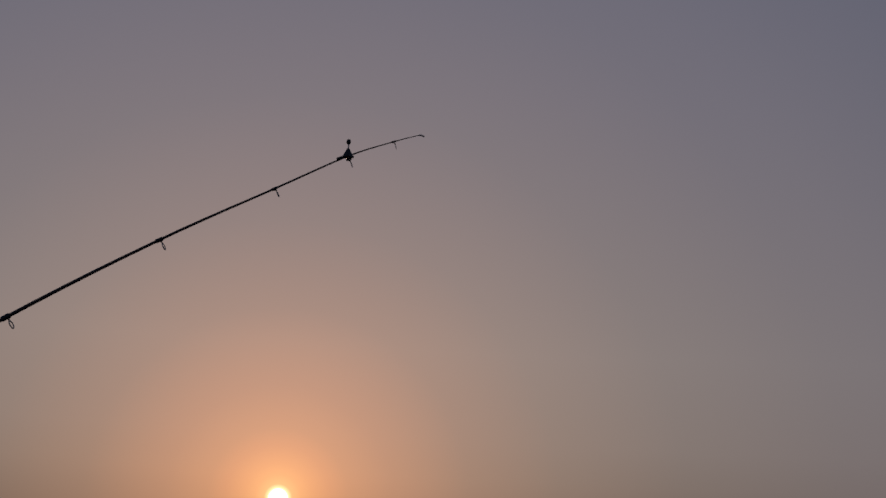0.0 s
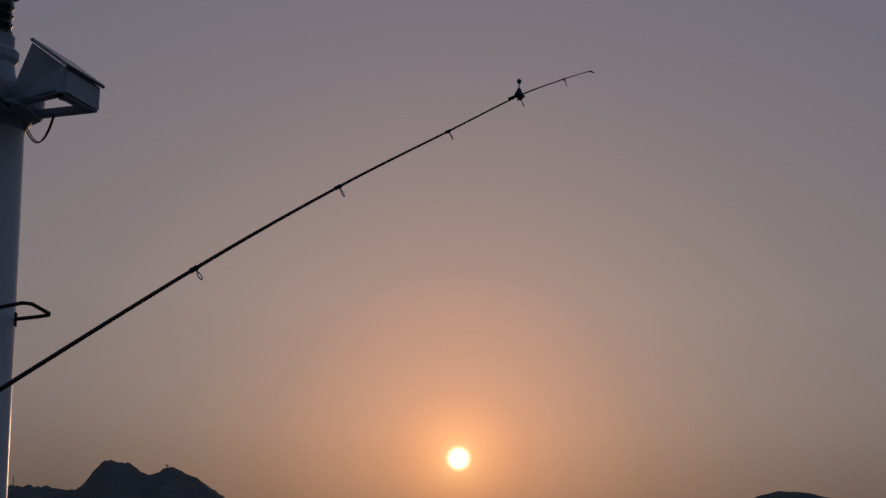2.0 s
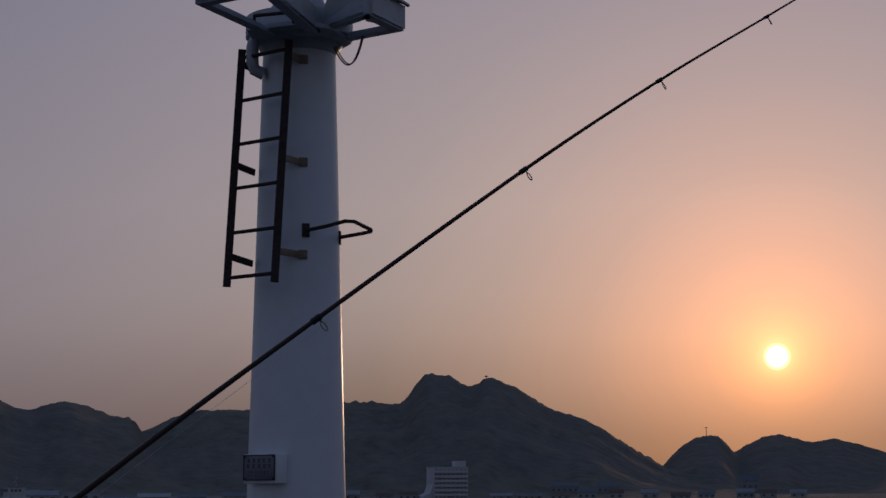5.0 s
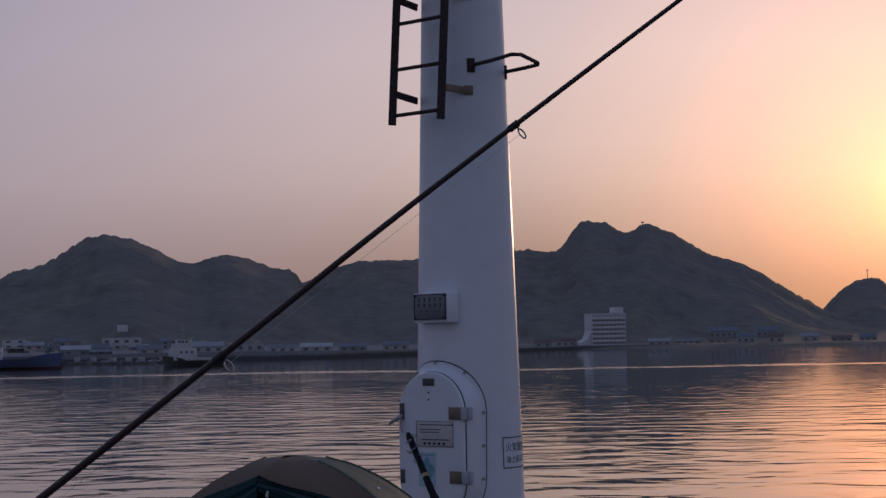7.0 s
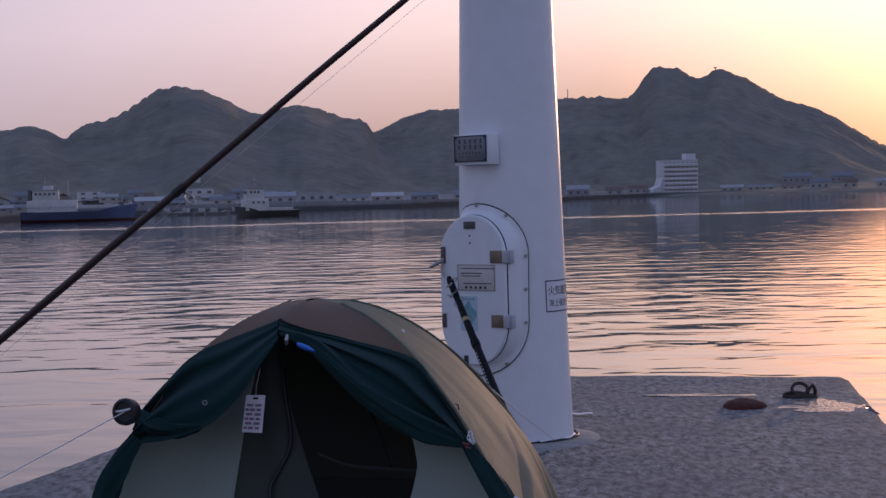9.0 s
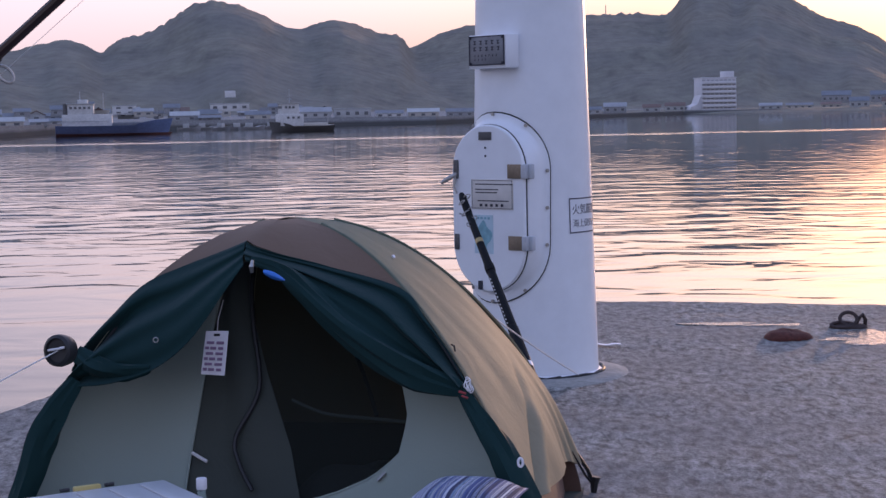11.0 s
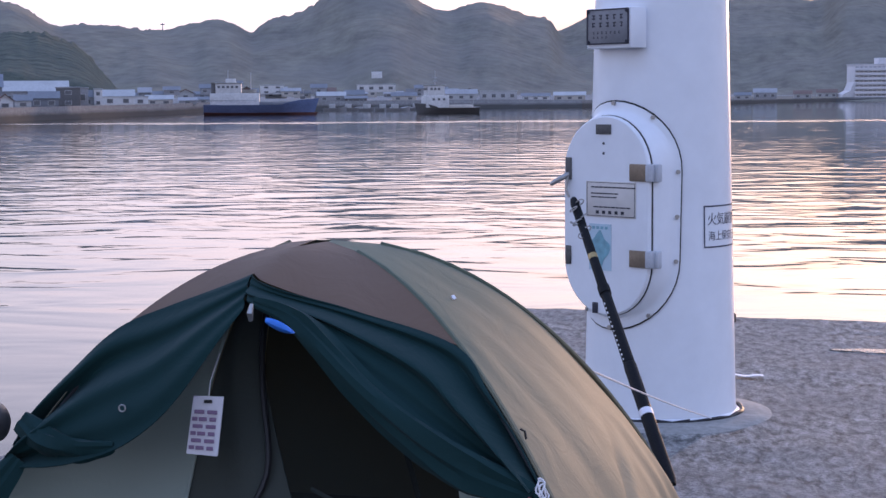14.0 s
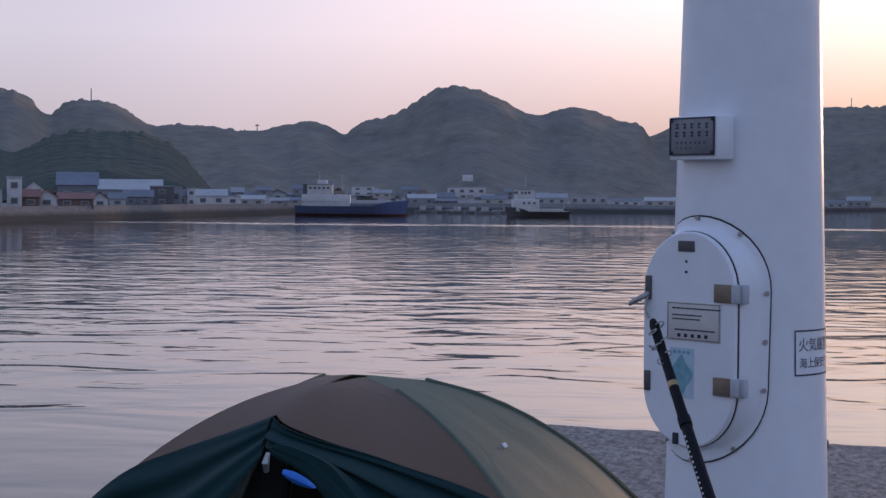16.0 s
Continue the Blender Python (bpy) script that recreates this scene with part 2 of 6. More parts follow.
def lathe(bm, prof, n=64, at=(0, 0)):
    """A turned body from (radius, height) pairs, closed at the ends."""
    rings = [[bm.verts.new((at[0] + r * math.cos(2 * math.pi * k / n), at[1] + r * math.sin(2 * math.pi * k / n), z)) for k in range(n)] for r, z in prof]
    for a, b in zip(rings, rings[1:]):
        for k in range(n):
            bm.faces.new((a[k], a[(k + 1) % n], b[(k + 1) % n], b[k]))
    bm.faces.new(rings[0][::-1])
    bm.faces.new(rings[-1])
    return bm


def block(bm, m, sx, sy, sz, cut=0.0):
    """A box of that size about the pose m, its edges cut."""
    made = bmesh.ops.create_cube(bm, size=1.0, matrix=m @ Matrix.Diagonal((sx, sy, sz, 1)))
    if cut:
        edges = list({e for v in made["verts"] for e in v.link_edges})
        bmesh.ops.bevel(bm, geom=edges, offset=cut, segments=2, affect="EDGES", profile=0.5)
    return bm


def prism(bm, poly, z0, z1, m=Matrix()):
    """An upright prism over a polygon."""
    lo = [bm.verts.new(m @ Vector((x, y, z0))) for x, y in poly]
    hi = [bm.verts.new(m @ Vector((x, y, z1))) for x, y in poly]
    n = len(poly)
    for k in range(n):
        bm.faces.new((lo[k], lo[(k + 1) % n], hi[(k + 1) % n], hi[k]))
    bm.faces.new(lo[::-1])
    bm.faces.new(hi)
    return bm


def B():
    return bmesh.new()


def sheet(fn, nu, nv, thick=0.0):
    """A cloth or panel from fn(u, v) -> point, u and v from 0 to 1, given thickness."""
    bm = B()
    g = [[bm.verts.new(fn(i / nu, j / nv)) for i in range(nu + 1)] for j in range(nv + 1)]
    for j in range(nv):
        for i in range(nu):
            bm.faces.new((g[j][i], g[j][i + 1], g[j + 1][i + 1], g[j + 1][i]))
    if thick:
        bmesh.ops.remove_doubles(bm, verts=bm.verts, dist=1e-5)
        bmesh.ops.recalc_face_normals(bm, faces=bm.faces)
        bm.normal_update()
        front, rim = list(bm.faces), [e for e in bm.edges if len(e.link_faces) == 1]
        back = {v: bm.verts.new(v.co - v.normal * thick) for v in list(bm.verts)}
        for f in front:
            bm.faces.new([back[v] for v in reversed(f.verts)])
        for e in rim:
            a, b = e.verts
            bm.faces.new((a, b, back[b], back[a]))
    return bm


# ---- water, pier, hills ----
WATER = -2.2
bm = B()
steps = [-3800, -1500, -600, -250, -100, -40, 0, 40, 100, 250, 600, 1500, 3800]
g = [[bm.verts.new((x, y, WATER)) for x in steps] for y in steps]
for j in range(len(steps) - 1):
    for i in range(len(steps) - 1):
        bm.faces.new((g[j][i], g[j][i + 1], g[j + 1][i + 1], g[j + 1][i]))
tagged(part("water", bm, "water"), "calm grey-pink harbour water with low ripples", "water", kind="structure")

FAR_L, FAR_R, BACK_R, BACK_L = (-1.72, 4.32), (2.77, 3.05), (-0.6, -24.0), (-7.6, -24.0)


def pier_mesh():
    """The pier's end: a slab with worn edges and an uneven top."""
    bm = B()
    nu, nv = 70, 240
    quad = [Vector((*p, 0)) for p in (BACK_L, BACK_R, FAR_R, FAR_L)]
    def at(u, v):
        v = 1 - (1 - v) ** 1.6
        return (quad[0].lerp(quad[1], u)).lerp(quad[3].lerp(quad[2], u), v)
    g = []
    for j in range(nv + 1):
        row = []
        for i in range(nu + 1):
            p = at(i / nu, j / nv)
            p.z = 0.010 * noise.noise(p * 1.7) + 0.006 * noise.noise(p * 7)
            if i in (0, nu) or j in (0, nv):
                p.z -= 0.03 + 0.015 * noise.noise(p * 3)
            d = p.to_2d().length
            if d < 1.0:
                p.z *= min(1, max(0, d - 0.45) / 0.5)
            row.append(bm.verts.new(p))
        g.append(row)
    for j in range(nv):
        for i in range(nu):
            bm.faces.new((g[j][i], g[j][i + 1], g[j + 1][i + 1], g[j + 1][i]))
    rim = [g[0][i] for i in range(nu + 1)] + [g[j][nu] for j in range(1, nv + 1)] + [g[nv][i] for i in range(nu - 1, -1, -1)] + [g[j][0] for j in range(nv - 1, 0, -1)]
    low = [bm.verts.new((v.co.x + 0.02 * noise.noise(v.co), v.co.y, -4.0)) for v in rim]
    for k in range(len(rim)):
        bm.faces.new((rim[k], low[k], low[(k + 1) % len(rim)], rim[(k + 1) % len(rim)]))
    return bm


pier = part("pavement", pier_mesh(), "concrete")
tagged(pier, "rough grey concrete pier with worn edges and dark stains", "pier", kind="structure")

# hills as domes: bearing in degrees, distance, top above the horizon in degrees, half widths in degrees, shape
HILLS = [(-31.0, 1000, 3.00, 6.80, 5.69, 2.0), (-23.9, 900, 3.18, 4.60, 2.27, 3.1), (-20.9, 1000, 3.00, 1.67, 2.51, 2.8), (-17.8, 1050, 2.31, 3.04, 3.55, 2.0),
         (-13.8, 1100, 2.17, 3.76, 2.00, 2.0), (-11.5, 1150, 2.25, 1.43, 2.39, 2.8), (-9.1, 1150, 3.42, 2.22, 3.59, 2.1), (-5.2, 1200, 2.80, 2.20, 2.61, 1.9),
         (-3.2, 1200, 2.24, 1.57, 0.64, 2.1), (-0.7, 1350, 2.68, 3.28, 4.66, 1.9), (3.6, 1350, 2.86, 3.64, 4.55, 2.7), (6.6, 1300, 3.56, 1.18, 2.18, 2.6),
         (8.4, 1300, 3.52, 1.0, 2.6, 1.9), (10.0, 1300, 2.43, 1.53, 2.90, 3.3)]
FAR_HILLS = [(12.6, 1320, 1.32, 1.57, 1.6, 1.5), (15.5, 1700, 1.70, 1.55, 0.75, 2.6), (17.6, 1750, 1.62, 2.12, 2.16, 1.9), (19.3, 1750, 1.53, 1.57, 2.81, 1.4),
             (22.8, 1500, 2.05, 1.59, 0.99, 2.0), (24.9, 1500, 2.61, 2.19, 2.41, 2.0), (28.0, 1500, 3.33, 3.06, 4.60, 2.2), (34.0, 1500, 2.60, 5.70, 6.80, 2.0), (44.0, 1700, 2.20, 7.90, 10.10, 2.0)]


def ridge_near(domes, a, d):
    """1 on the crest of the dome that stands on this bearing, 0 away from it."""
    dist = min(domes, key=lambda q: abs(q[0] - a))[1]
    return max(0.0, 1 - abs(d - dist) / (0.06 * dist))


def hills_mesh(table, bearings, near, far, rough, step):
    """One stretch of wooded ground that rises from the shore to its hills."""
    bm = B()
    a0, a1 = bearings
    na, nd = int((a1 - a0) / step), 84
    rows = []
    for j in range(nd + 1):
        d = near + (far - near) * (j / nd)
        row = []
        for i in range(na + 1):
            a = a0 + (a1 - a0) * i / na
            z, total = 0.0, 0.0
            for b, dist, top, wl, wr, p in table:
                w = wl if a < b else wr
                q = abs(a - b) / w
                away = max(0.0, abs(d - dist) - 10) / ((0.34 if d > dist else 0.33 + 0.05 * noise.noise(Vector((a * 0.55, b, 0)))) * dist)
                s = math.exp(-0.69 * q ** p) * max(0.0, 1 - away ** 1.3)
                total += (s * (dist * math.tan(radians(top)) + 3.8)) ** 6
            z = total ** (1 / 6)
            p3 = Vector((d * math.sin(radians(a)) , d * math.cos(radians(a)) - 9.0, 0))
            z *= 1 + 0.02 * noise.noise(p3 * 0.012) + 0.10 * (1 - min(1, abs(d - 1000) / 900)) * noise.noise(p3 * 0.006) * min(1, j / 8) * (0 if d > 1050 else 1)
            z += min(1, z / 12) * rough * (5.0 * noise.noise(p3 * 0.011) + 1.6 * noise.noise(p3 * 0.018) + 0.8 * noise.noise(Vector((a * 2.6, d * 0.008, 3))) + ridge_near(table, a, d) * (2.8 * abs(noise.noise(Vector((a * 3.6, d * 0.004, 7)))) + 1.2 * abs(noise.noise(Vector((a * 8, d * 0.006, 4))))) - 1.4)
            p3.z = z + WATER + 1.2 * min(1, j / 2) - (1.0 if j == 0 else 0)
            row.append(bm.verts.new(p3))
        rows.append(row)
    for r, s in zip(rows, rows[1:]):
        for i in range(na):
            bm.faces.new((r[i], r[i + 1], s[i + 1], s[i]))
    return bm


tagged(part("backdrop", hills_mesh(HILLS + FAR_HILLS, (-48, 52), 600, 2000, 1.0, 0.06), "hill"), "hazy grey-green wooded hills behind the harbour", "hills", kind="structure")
# ---- the harbour light ----
def radius(z):
    return 0.363 - 0.0261 * z


def on_column(a, z, off=0.0):
    """A point on the column: a degrees from -y towards +x."""
    r = radius(z) + off
    return Vector((r * math.sin(radians(a)), -r * math.cos(radians(a)), z))


light = thing("harbour_light", "white tapered steel harbour light with ladder and lantern", "lighthouse")
prof = [(0.385, 0.0), (0.385, 0.018), (radius(0.03) + 0.004, 0.03)] + [(radius(z), z) for z in np.linspace(0.06, 4.62, 24)]
column = part("column", lathe(B(), [(float(r), float(z)) for r, z in prof], 96), "white_paint", light, "white painted column")
bm = B()
lathe(bm, [(radius(4.6) + 0.003, 4.58), (0.268, 4.62), (0.30, 4.66), (0.36, 4.70), (0.36, 4.83), (0.30, 4.84)], 48)
part("cap", bm, "frame_paint", light)

# hatch on the column: local u to the right, v up, d outwards from the axis
HA = radians(-40)
HN, HT, HZ = Vector((math.sin(HA), -math.cos(HA), 0)), Vector((math.cos(HA), math.sin(HA), 0)), 0.965


def stadium(grow, n=20, r=0.26, l=0.205):
    r += grow
    return [(r * math.cos(a), l + r * math.sin(a)) for a in (math.pi * k / n for k in range(n + 1))] + \
           [(r * math.cos(a), -l + r * math.sin(a)) for a in (math.pi + math.pi * k / n for k in range(n + 1))]


def flat(u, v, d):
    return HN * d + HT * u + Vector((0, 0, HZ + v))


def round_it(u, v, off):
    return on_column(math.degrees(HA) + math.degrees(u / radius(HZ + v)), HZ + v, off)


def hatch_pose(u, v, d, turn=0):
    m = Matrix((HT, (0, 0, 1), -HN * -1)).transposed().to_4x4()
    m.translation = flat(u, v, d)
    return m @ pose(0, 0, 0, 0, 0, turn)


def loft(bm, rings, close_first=False, close_last=False):
    rr = [[bm.verts.new(p) for p in ring] for ring in rings]
    n = len(rr[0])
    for a, b in zip(rr, rr[1:]):
        for k in range(n):
            bm.faces.new((a[k], a[(k + 1) % n], b[(k + 1) % n], b[k]))
    if close_first:
        bm.faces.new(rr[0][::-1])
    if close_last:
        bm.faces.new(rr[-1])
    return bm


bm = loft(B(), [[round_it(u, v, 0.000) for u, v in stadium(0.064)], [round_it(u, v, 0.012) for u, v in stadium(0.061)], [round_it(u, v, 0.014) for u, v in stadium(0.035)],
                [round_it(u, v, 0.020).lerp(flat(u, v, 0.34), 0.25) for u, v in stadium(0.022)],
                [flat(u, v, 0.352) for u, v in stadium(0.014)], [flat(u, v, 0.368) for u, v in stadium(0.004)], [flat(u, v, 0.372) for u, v in stadium(-0.02)]], close_last=True)
hatch = part("hatch", bm, "white_paint", light, "white bolted hatch housing")
bm = loft(B(), [[round_it(u, v, -0.002) for u, v in stadium(0.070)], [round_it(u, v, 0.008) for u, v in stadium(0.068)], [round_it(u, v, 0.008) for u, v in stadium(0.062)]])
part("gasket", bm, "rubber", hatch, "dark gasket round the flange")
bm = loft(B(), [[flat(u, v, 0.360) for u, v in stadium(0.0)], [flat(u, v, 0.372) for u, v in stadium(0.0005)], [flat(u, v, 0.376) for u, v in stadium(-0.004)]], close_last=True)
part("seal", bm, "rubber", hatch, "dark seal under the door")
bm = loft(B(), [[flat(u, v, 0.377) for u, v in stadium(-0.002)], [flat(u, v, 0.392) for u, v in stadium(-0.002)], [flat(u, v, 0.398) for u, v in stadium(-0.009)]], True, True)
part("door", bm, "white_paint", hatch, "white stadium-shaped hatch door")


def bolt_mesh(r=0.011, h=0.010):
    bm = B()
    prism(bm, [(r * math.cos(k * math.pi / 3), r * math.sin(k * math.pi / 3)) for k in range(6)], 0, h)
    return bm


first = None
ring = [(0.305, 0.205), (0.305, -0.205), (0.305, 0.0), (-0.305, 0.205), (-0.305, 0.0), (-0.305, -0.205), (0.19, 0.455), (0.0, 0.52), (-0.19, 0.455), (0.19, -0.455), (0.0, -0.52), (-0.19, -0.455)]
for u, v in ring:
    p = round_it(u, v, 0.013)
    q = Vector((p.x, p.y, 0)).normalized()
    m = q.to_track_quat("Z", "Y").to_matrix().to_4x4()
    m.translation = p
    if first is None:
        first = ob = part("bolt", bolt_mesh(), "steel", hatch, smooth=False)
    else:
        ob = new("bolt", first.data)
        ob.parent = hatch
    ob.matrix_local = m

for v in (0.206, -0.187):
    hinge = part("hinge", block(B(), hatch_pose(0.198, v, 0.402), 0.096, 0.078, 0.010, 0.003), "hinge", hatch, "bronze-coloured hinge leaf")
    bm = block(B(), hatch_pose(0.262, v, 0.392), 0.036, 0.080, 0.034, 0.008)
    block(bm, hatch_pose(0.285, v, 0.366), 0.030, 0.080, 0.03, 0.006)
    for dv in (-0.025, 0.0, 0.025):
        block(bm, hatch_pose(0.272, v + dv, 0.410), 0.008, 0.008, 0.006)
    part("hinge_bracket", bm, "frame_paint", hatch, "pale hinge bracket")
bm = block(B(), hatch_pose(-0.225, 0.215, 0.402), 0.034, 0.105, 0.012, 0.004)
bm2 = block(B(), hatch_pose(-0.228, -0.192, 0.401), 0.034, 0.088, 0.010, 0.004)
part("latch_plate", bm, "nameplate", hatch, "dark grey latch plate")
part("latch_plate", bm2, "nameplate", hatch, "dark grey latch plate")
bm = tube(B(), [flat(-0.225, 0.19, 0.40), flat(-0.232, 0.175, 0.43), flat(-0.26, 0.155, 0.455), flat(-0.285, 0.14, 0.46)], [0.012, 0.013, 0.012, 0.009])
tube(bm, [flat(-0.222, 0.18, 0.41), flat(-0.222, 0.12, 0.425), flat(-0.205, 0.08, 0.42)], 0.006)
part("latch_handle", bm, "steel", hatch, "dull steel latch lever")
bm = block(B(), hatch_pose(-0.01, 0.400, 0.4005), 0.092, 0.046, 0.005, 0.002)
part("nameplate", bm, "nameplate", hatch, "small dark nameplate")
for dv in (0.335, 0.29):
    part("rivet", tube(B(), [flat(-0.01, dv, 0.397), flat(-0.01, dv, 0.402)], 0.006, 8), "ink", hatch)
part("strike", block(B(), hatch_pose(-0.06, -0.43, 0.400), 0.03, 0.05, 0.012, 0.003), "ink", hatch)

M["label_plate"] = surface("aluminium_label", (0.60, 0.57, 0.54), rough=0.5, metal=0.05, grain=20, vary=0.05, bump=0.02, stain_amount=0.15)
M["plaque"] = surface("grey_plaque", (0.20, 0.21, 0.235), rough=0.45, metal=0.3, grain=25, vary=0.1, bump=0.05, stain=6, stain_amount=0.3)
M["sticker_blue"] = surface("pale_blue_film", (0.46, 0.60, 0.68), rough=0.4, grain=12, vary=0.08, bump=0.0, stain_amount=0.15)
M["sticker_sea"] = surface("teal_print", (0.20, 0.40, 0.47), rough=0.4, grain=30, vary=0.2, bump=0.0)

plate = part("label_plate", block(B(), hatch_pose(0.035, 0.078, 0.4), 0.30, 0.165, 0.004, 0.001), "label_plate", light, "aluminium label with black border and small print")
bm = B()
for u, v, w, h in ((0.035, 0.155, 0.29, 0.0022), (0.035, 0.001, 0.29, 0.0022), (-0.109, 0.078, 0.0022, 0.155), (0.179, 0.078, 0.0022, 0.155)):
    block(bm, hatch_pose(u, v, 0.4025), w, h, 0.002)
part("border", bm, "ink", plate, smooth=False)
bm = B()
rng = random.Random(5)
for v, u0, u1, h in ((0.134, -0.085, 0.16, 0.011), (0.105, -0.085, 0.075, 0.010), (0.088, -0.085, 0.06, 0.010), (0.042, -0.07, 0.14, 0.011)):
    u = u0
    while u < u1:
        w = rng.uniform(0.012, 0.03)
        part("print_bar", block(B(), hatch_pose(u + w / 2, v, 0.4028), w * 0.86, h * 0.55, 0.001), "ink", plate, smooth=False)
        u += w
for k in range(5):
    part("print_bar", block(B(), hatch_pose(-0.045 + k * 0.038, 0.018, 0.4028), 0.018, 0.015, 0.001), "ink", plate, smooth=False)
sticker = part("sticker", block(B(), hatch_pose(-0.03, -0.145, 0.3995), 0.135, 0.215, 0.002), "sticker_blue", light, "pale blue film sticker with a sea chart")
bm = B()
prism(bm, [(0.05 * math.cos(a) * (1 + 0.25 * math.sin(3 * a + 1)), 0.075 * math.sin(a) * (1 + 0.2 * math.cos(4 * a))) for a in (2 * math.pi * k / 26 for k in range(26))], 0, 0.001, hatch_pose(-0.03, -0.155, 0.4008))
part("print_chart", bm, "sticker_sea", sticker, smooth=False)
bm = B()
for k in range(4):
    part("print_bar", block(B(), hatch_pose(-0.07 + k * 0.026, -0.055, 0.401), 0.017, 0.013, 0.001), "sticker_sea", sticker, smooth=False)

# plaque box above the hatch
PA = radians(-47)
PN, PT = Vector((math.sin(PA), -math.cos(PA), 0)), Vector((math.cos(PA), math.sin(PA), 0))


def plaque_pose(u, z, d):
    m = Matrix((PT, (0, 0, 1), PN)).transposed().to_4x4()
    m.translation = PN * d + PT * (u + 0.045) + Vector((0, 0, z))
    return m


box = part("plaque_box", block(B(), plaque_pose(0, 1.828, 0.325), 0.30, 0.185, 0.10, 0.006), "white_paint", light, "white box behind the plaque")
face = part("plaque", block(B(), plaque_pose(0, 1.835, 0.378), 0.282, 0.160, 0.006, 0.002), "plaque", light, "grey plaque with dark engraved characters")
bm = B()
for u, z, w, h in ((0, 1.913, 0.284, 0.006), (0, 1.757, 0.284, 0.006), (-0.139, 1.835, 0.006, 0.162), (0.139, 1.835, 0.006, 0.162)):
    block(bm, plaque_pose(u, z, 0.381), w, h, 0.005)
for u in (-0.131, 0.131):
    for z in (1.765, 1.905):
        tube(bm, [plaque_pose(u, z, 0.378).translation, plaque_pose(u, z, 0.387).translation], 0.008, 8)
part("border", bm, "ink", face, smooth=False)
bm = B()
for row, (z, n, s) in enumerate(((1.880, 5, 0.026), (1.845, 5, 0.026), (1.808, 7, 0.013), (1.786, 4, 0.010))):
    for k in range(n):
        u = -0.095 + k * (0.19 / (n - 1 if row < 2 else 6.5))
        bm = block(B(), plaque_pose(u, z + s * 0.28, 0.3815), s * 0.8, s * 0.22, 0.001)
        block(bm, plaque_pose(u + rng.uniform(-0.2, 0.2) * s, z - s * 0.1, 0.3815), s * 0.25, s * 0.8, 0.001)
        block(bm, plaque_pose(u, z - s * 0.3, 0.3815), s * rng.uniform(0.5, 0.9), s * 0.2, 0.001)
        part("print_bar", bm, "ink", face, smooth=False)


# painted warning sign that wraps the column
def letters(text, size, u0, z0, pitch):
    """Characters of the built-in font, bent round the column. u runs along the surface."""
    bm = B()
    for k, ch in enumerate(text):
        cu = bpy.data.curves.new("letters", "FONT")
        cu.body, cu.size, cu.align_x = ch, size, "CENTER"
        ob = bpy.data.objects.new("letters", cu)
        scene.collection.objects.link(ob)
        bpy.context.view_layer.update()
        me = bpy.data.meshes.new_from_object(ob.evaluated_get(bpy.context.evaluated_depsgraph_get()))
        bpy.data.objects.remove(ob)
        bpy.data.curves.remove(cu)
        part_bm = B()
        part_bm.from_mesh(me)
        bpy.data.meshes.remove(me)
        vs = {}
        for v in part_bm.verts:
            z = z0 + v.co.y
            vs[v] = bm.verts.new(on_column(math.degrees((u0 + k * pitch + v.co.x) / radius(0.9)), z, 0.0028))
        for f in part_bm.faces:
            try:
                bm.faces.new([vs[v] for v in f.verts])
            except ValueError:
                pass
        part_bm.free()
    return bm


def wrap(u0, u1, z0, z1, off, n=10):
    return sheet(lambda a, b: on_column(math.degrees((u0 + (u1 - u0) * a) / radius(0.9)), z0 + (z1 - z0) * b, off), n, 1)


U0 = 35.0 / 180 * math.pi * radius(0.9)
M["sign_ink"] = surface("dark_blue_ink", (0.045, 0.05, 0.085), rough=0.55, grain=40, vary=0.15, bump=0.0)
sign = part("warning_sign", wrap(U0, U0 + 0.28, 0.815, 1.011, 0.0012), "white_paint", light, "white painted sign with dark border and lettering")
bm = B()
for a, b, c, d in ((0, 0.28, 0, 0.007), (0, 0.28, 0.189, 0.196), (0, 0.007, 0.007, 0.189), (0.273, 0.28, 0.007, 0.189)):
    s = wrap(U0 + a, U0 + b, 0.815 + c, 0.815 + d, 0.0026)
    me = bpy.data.meshes.new("border")
    s.to_mesh(me)
    s.free()
    bm.from_mesh(me)
    bpy.data.meshes.remove(me)
part("border", bm, "sign_ink", sign, smooth=False)
part("lettering", letters("火気厳禁", 0.062, U0 + 0.050, 0.925, 0.0605), "sign_ink", sign, smooth=False)
part("lettering", letters("海上保安庁", 0.048, U0 + 0.048, 0.852, 0.0465), "sign_ink", sign, smooth=False)

# ladder
LN, LT = Vector((-0.70, -0.714, 0)), Vector((0.714, -0.70, 0))


def ladder_at(side, z):
    return LN * (radius(z) + 0.165 - 0.048 * (z - 3.0)) + LT * side + Vector((0, 0, z))


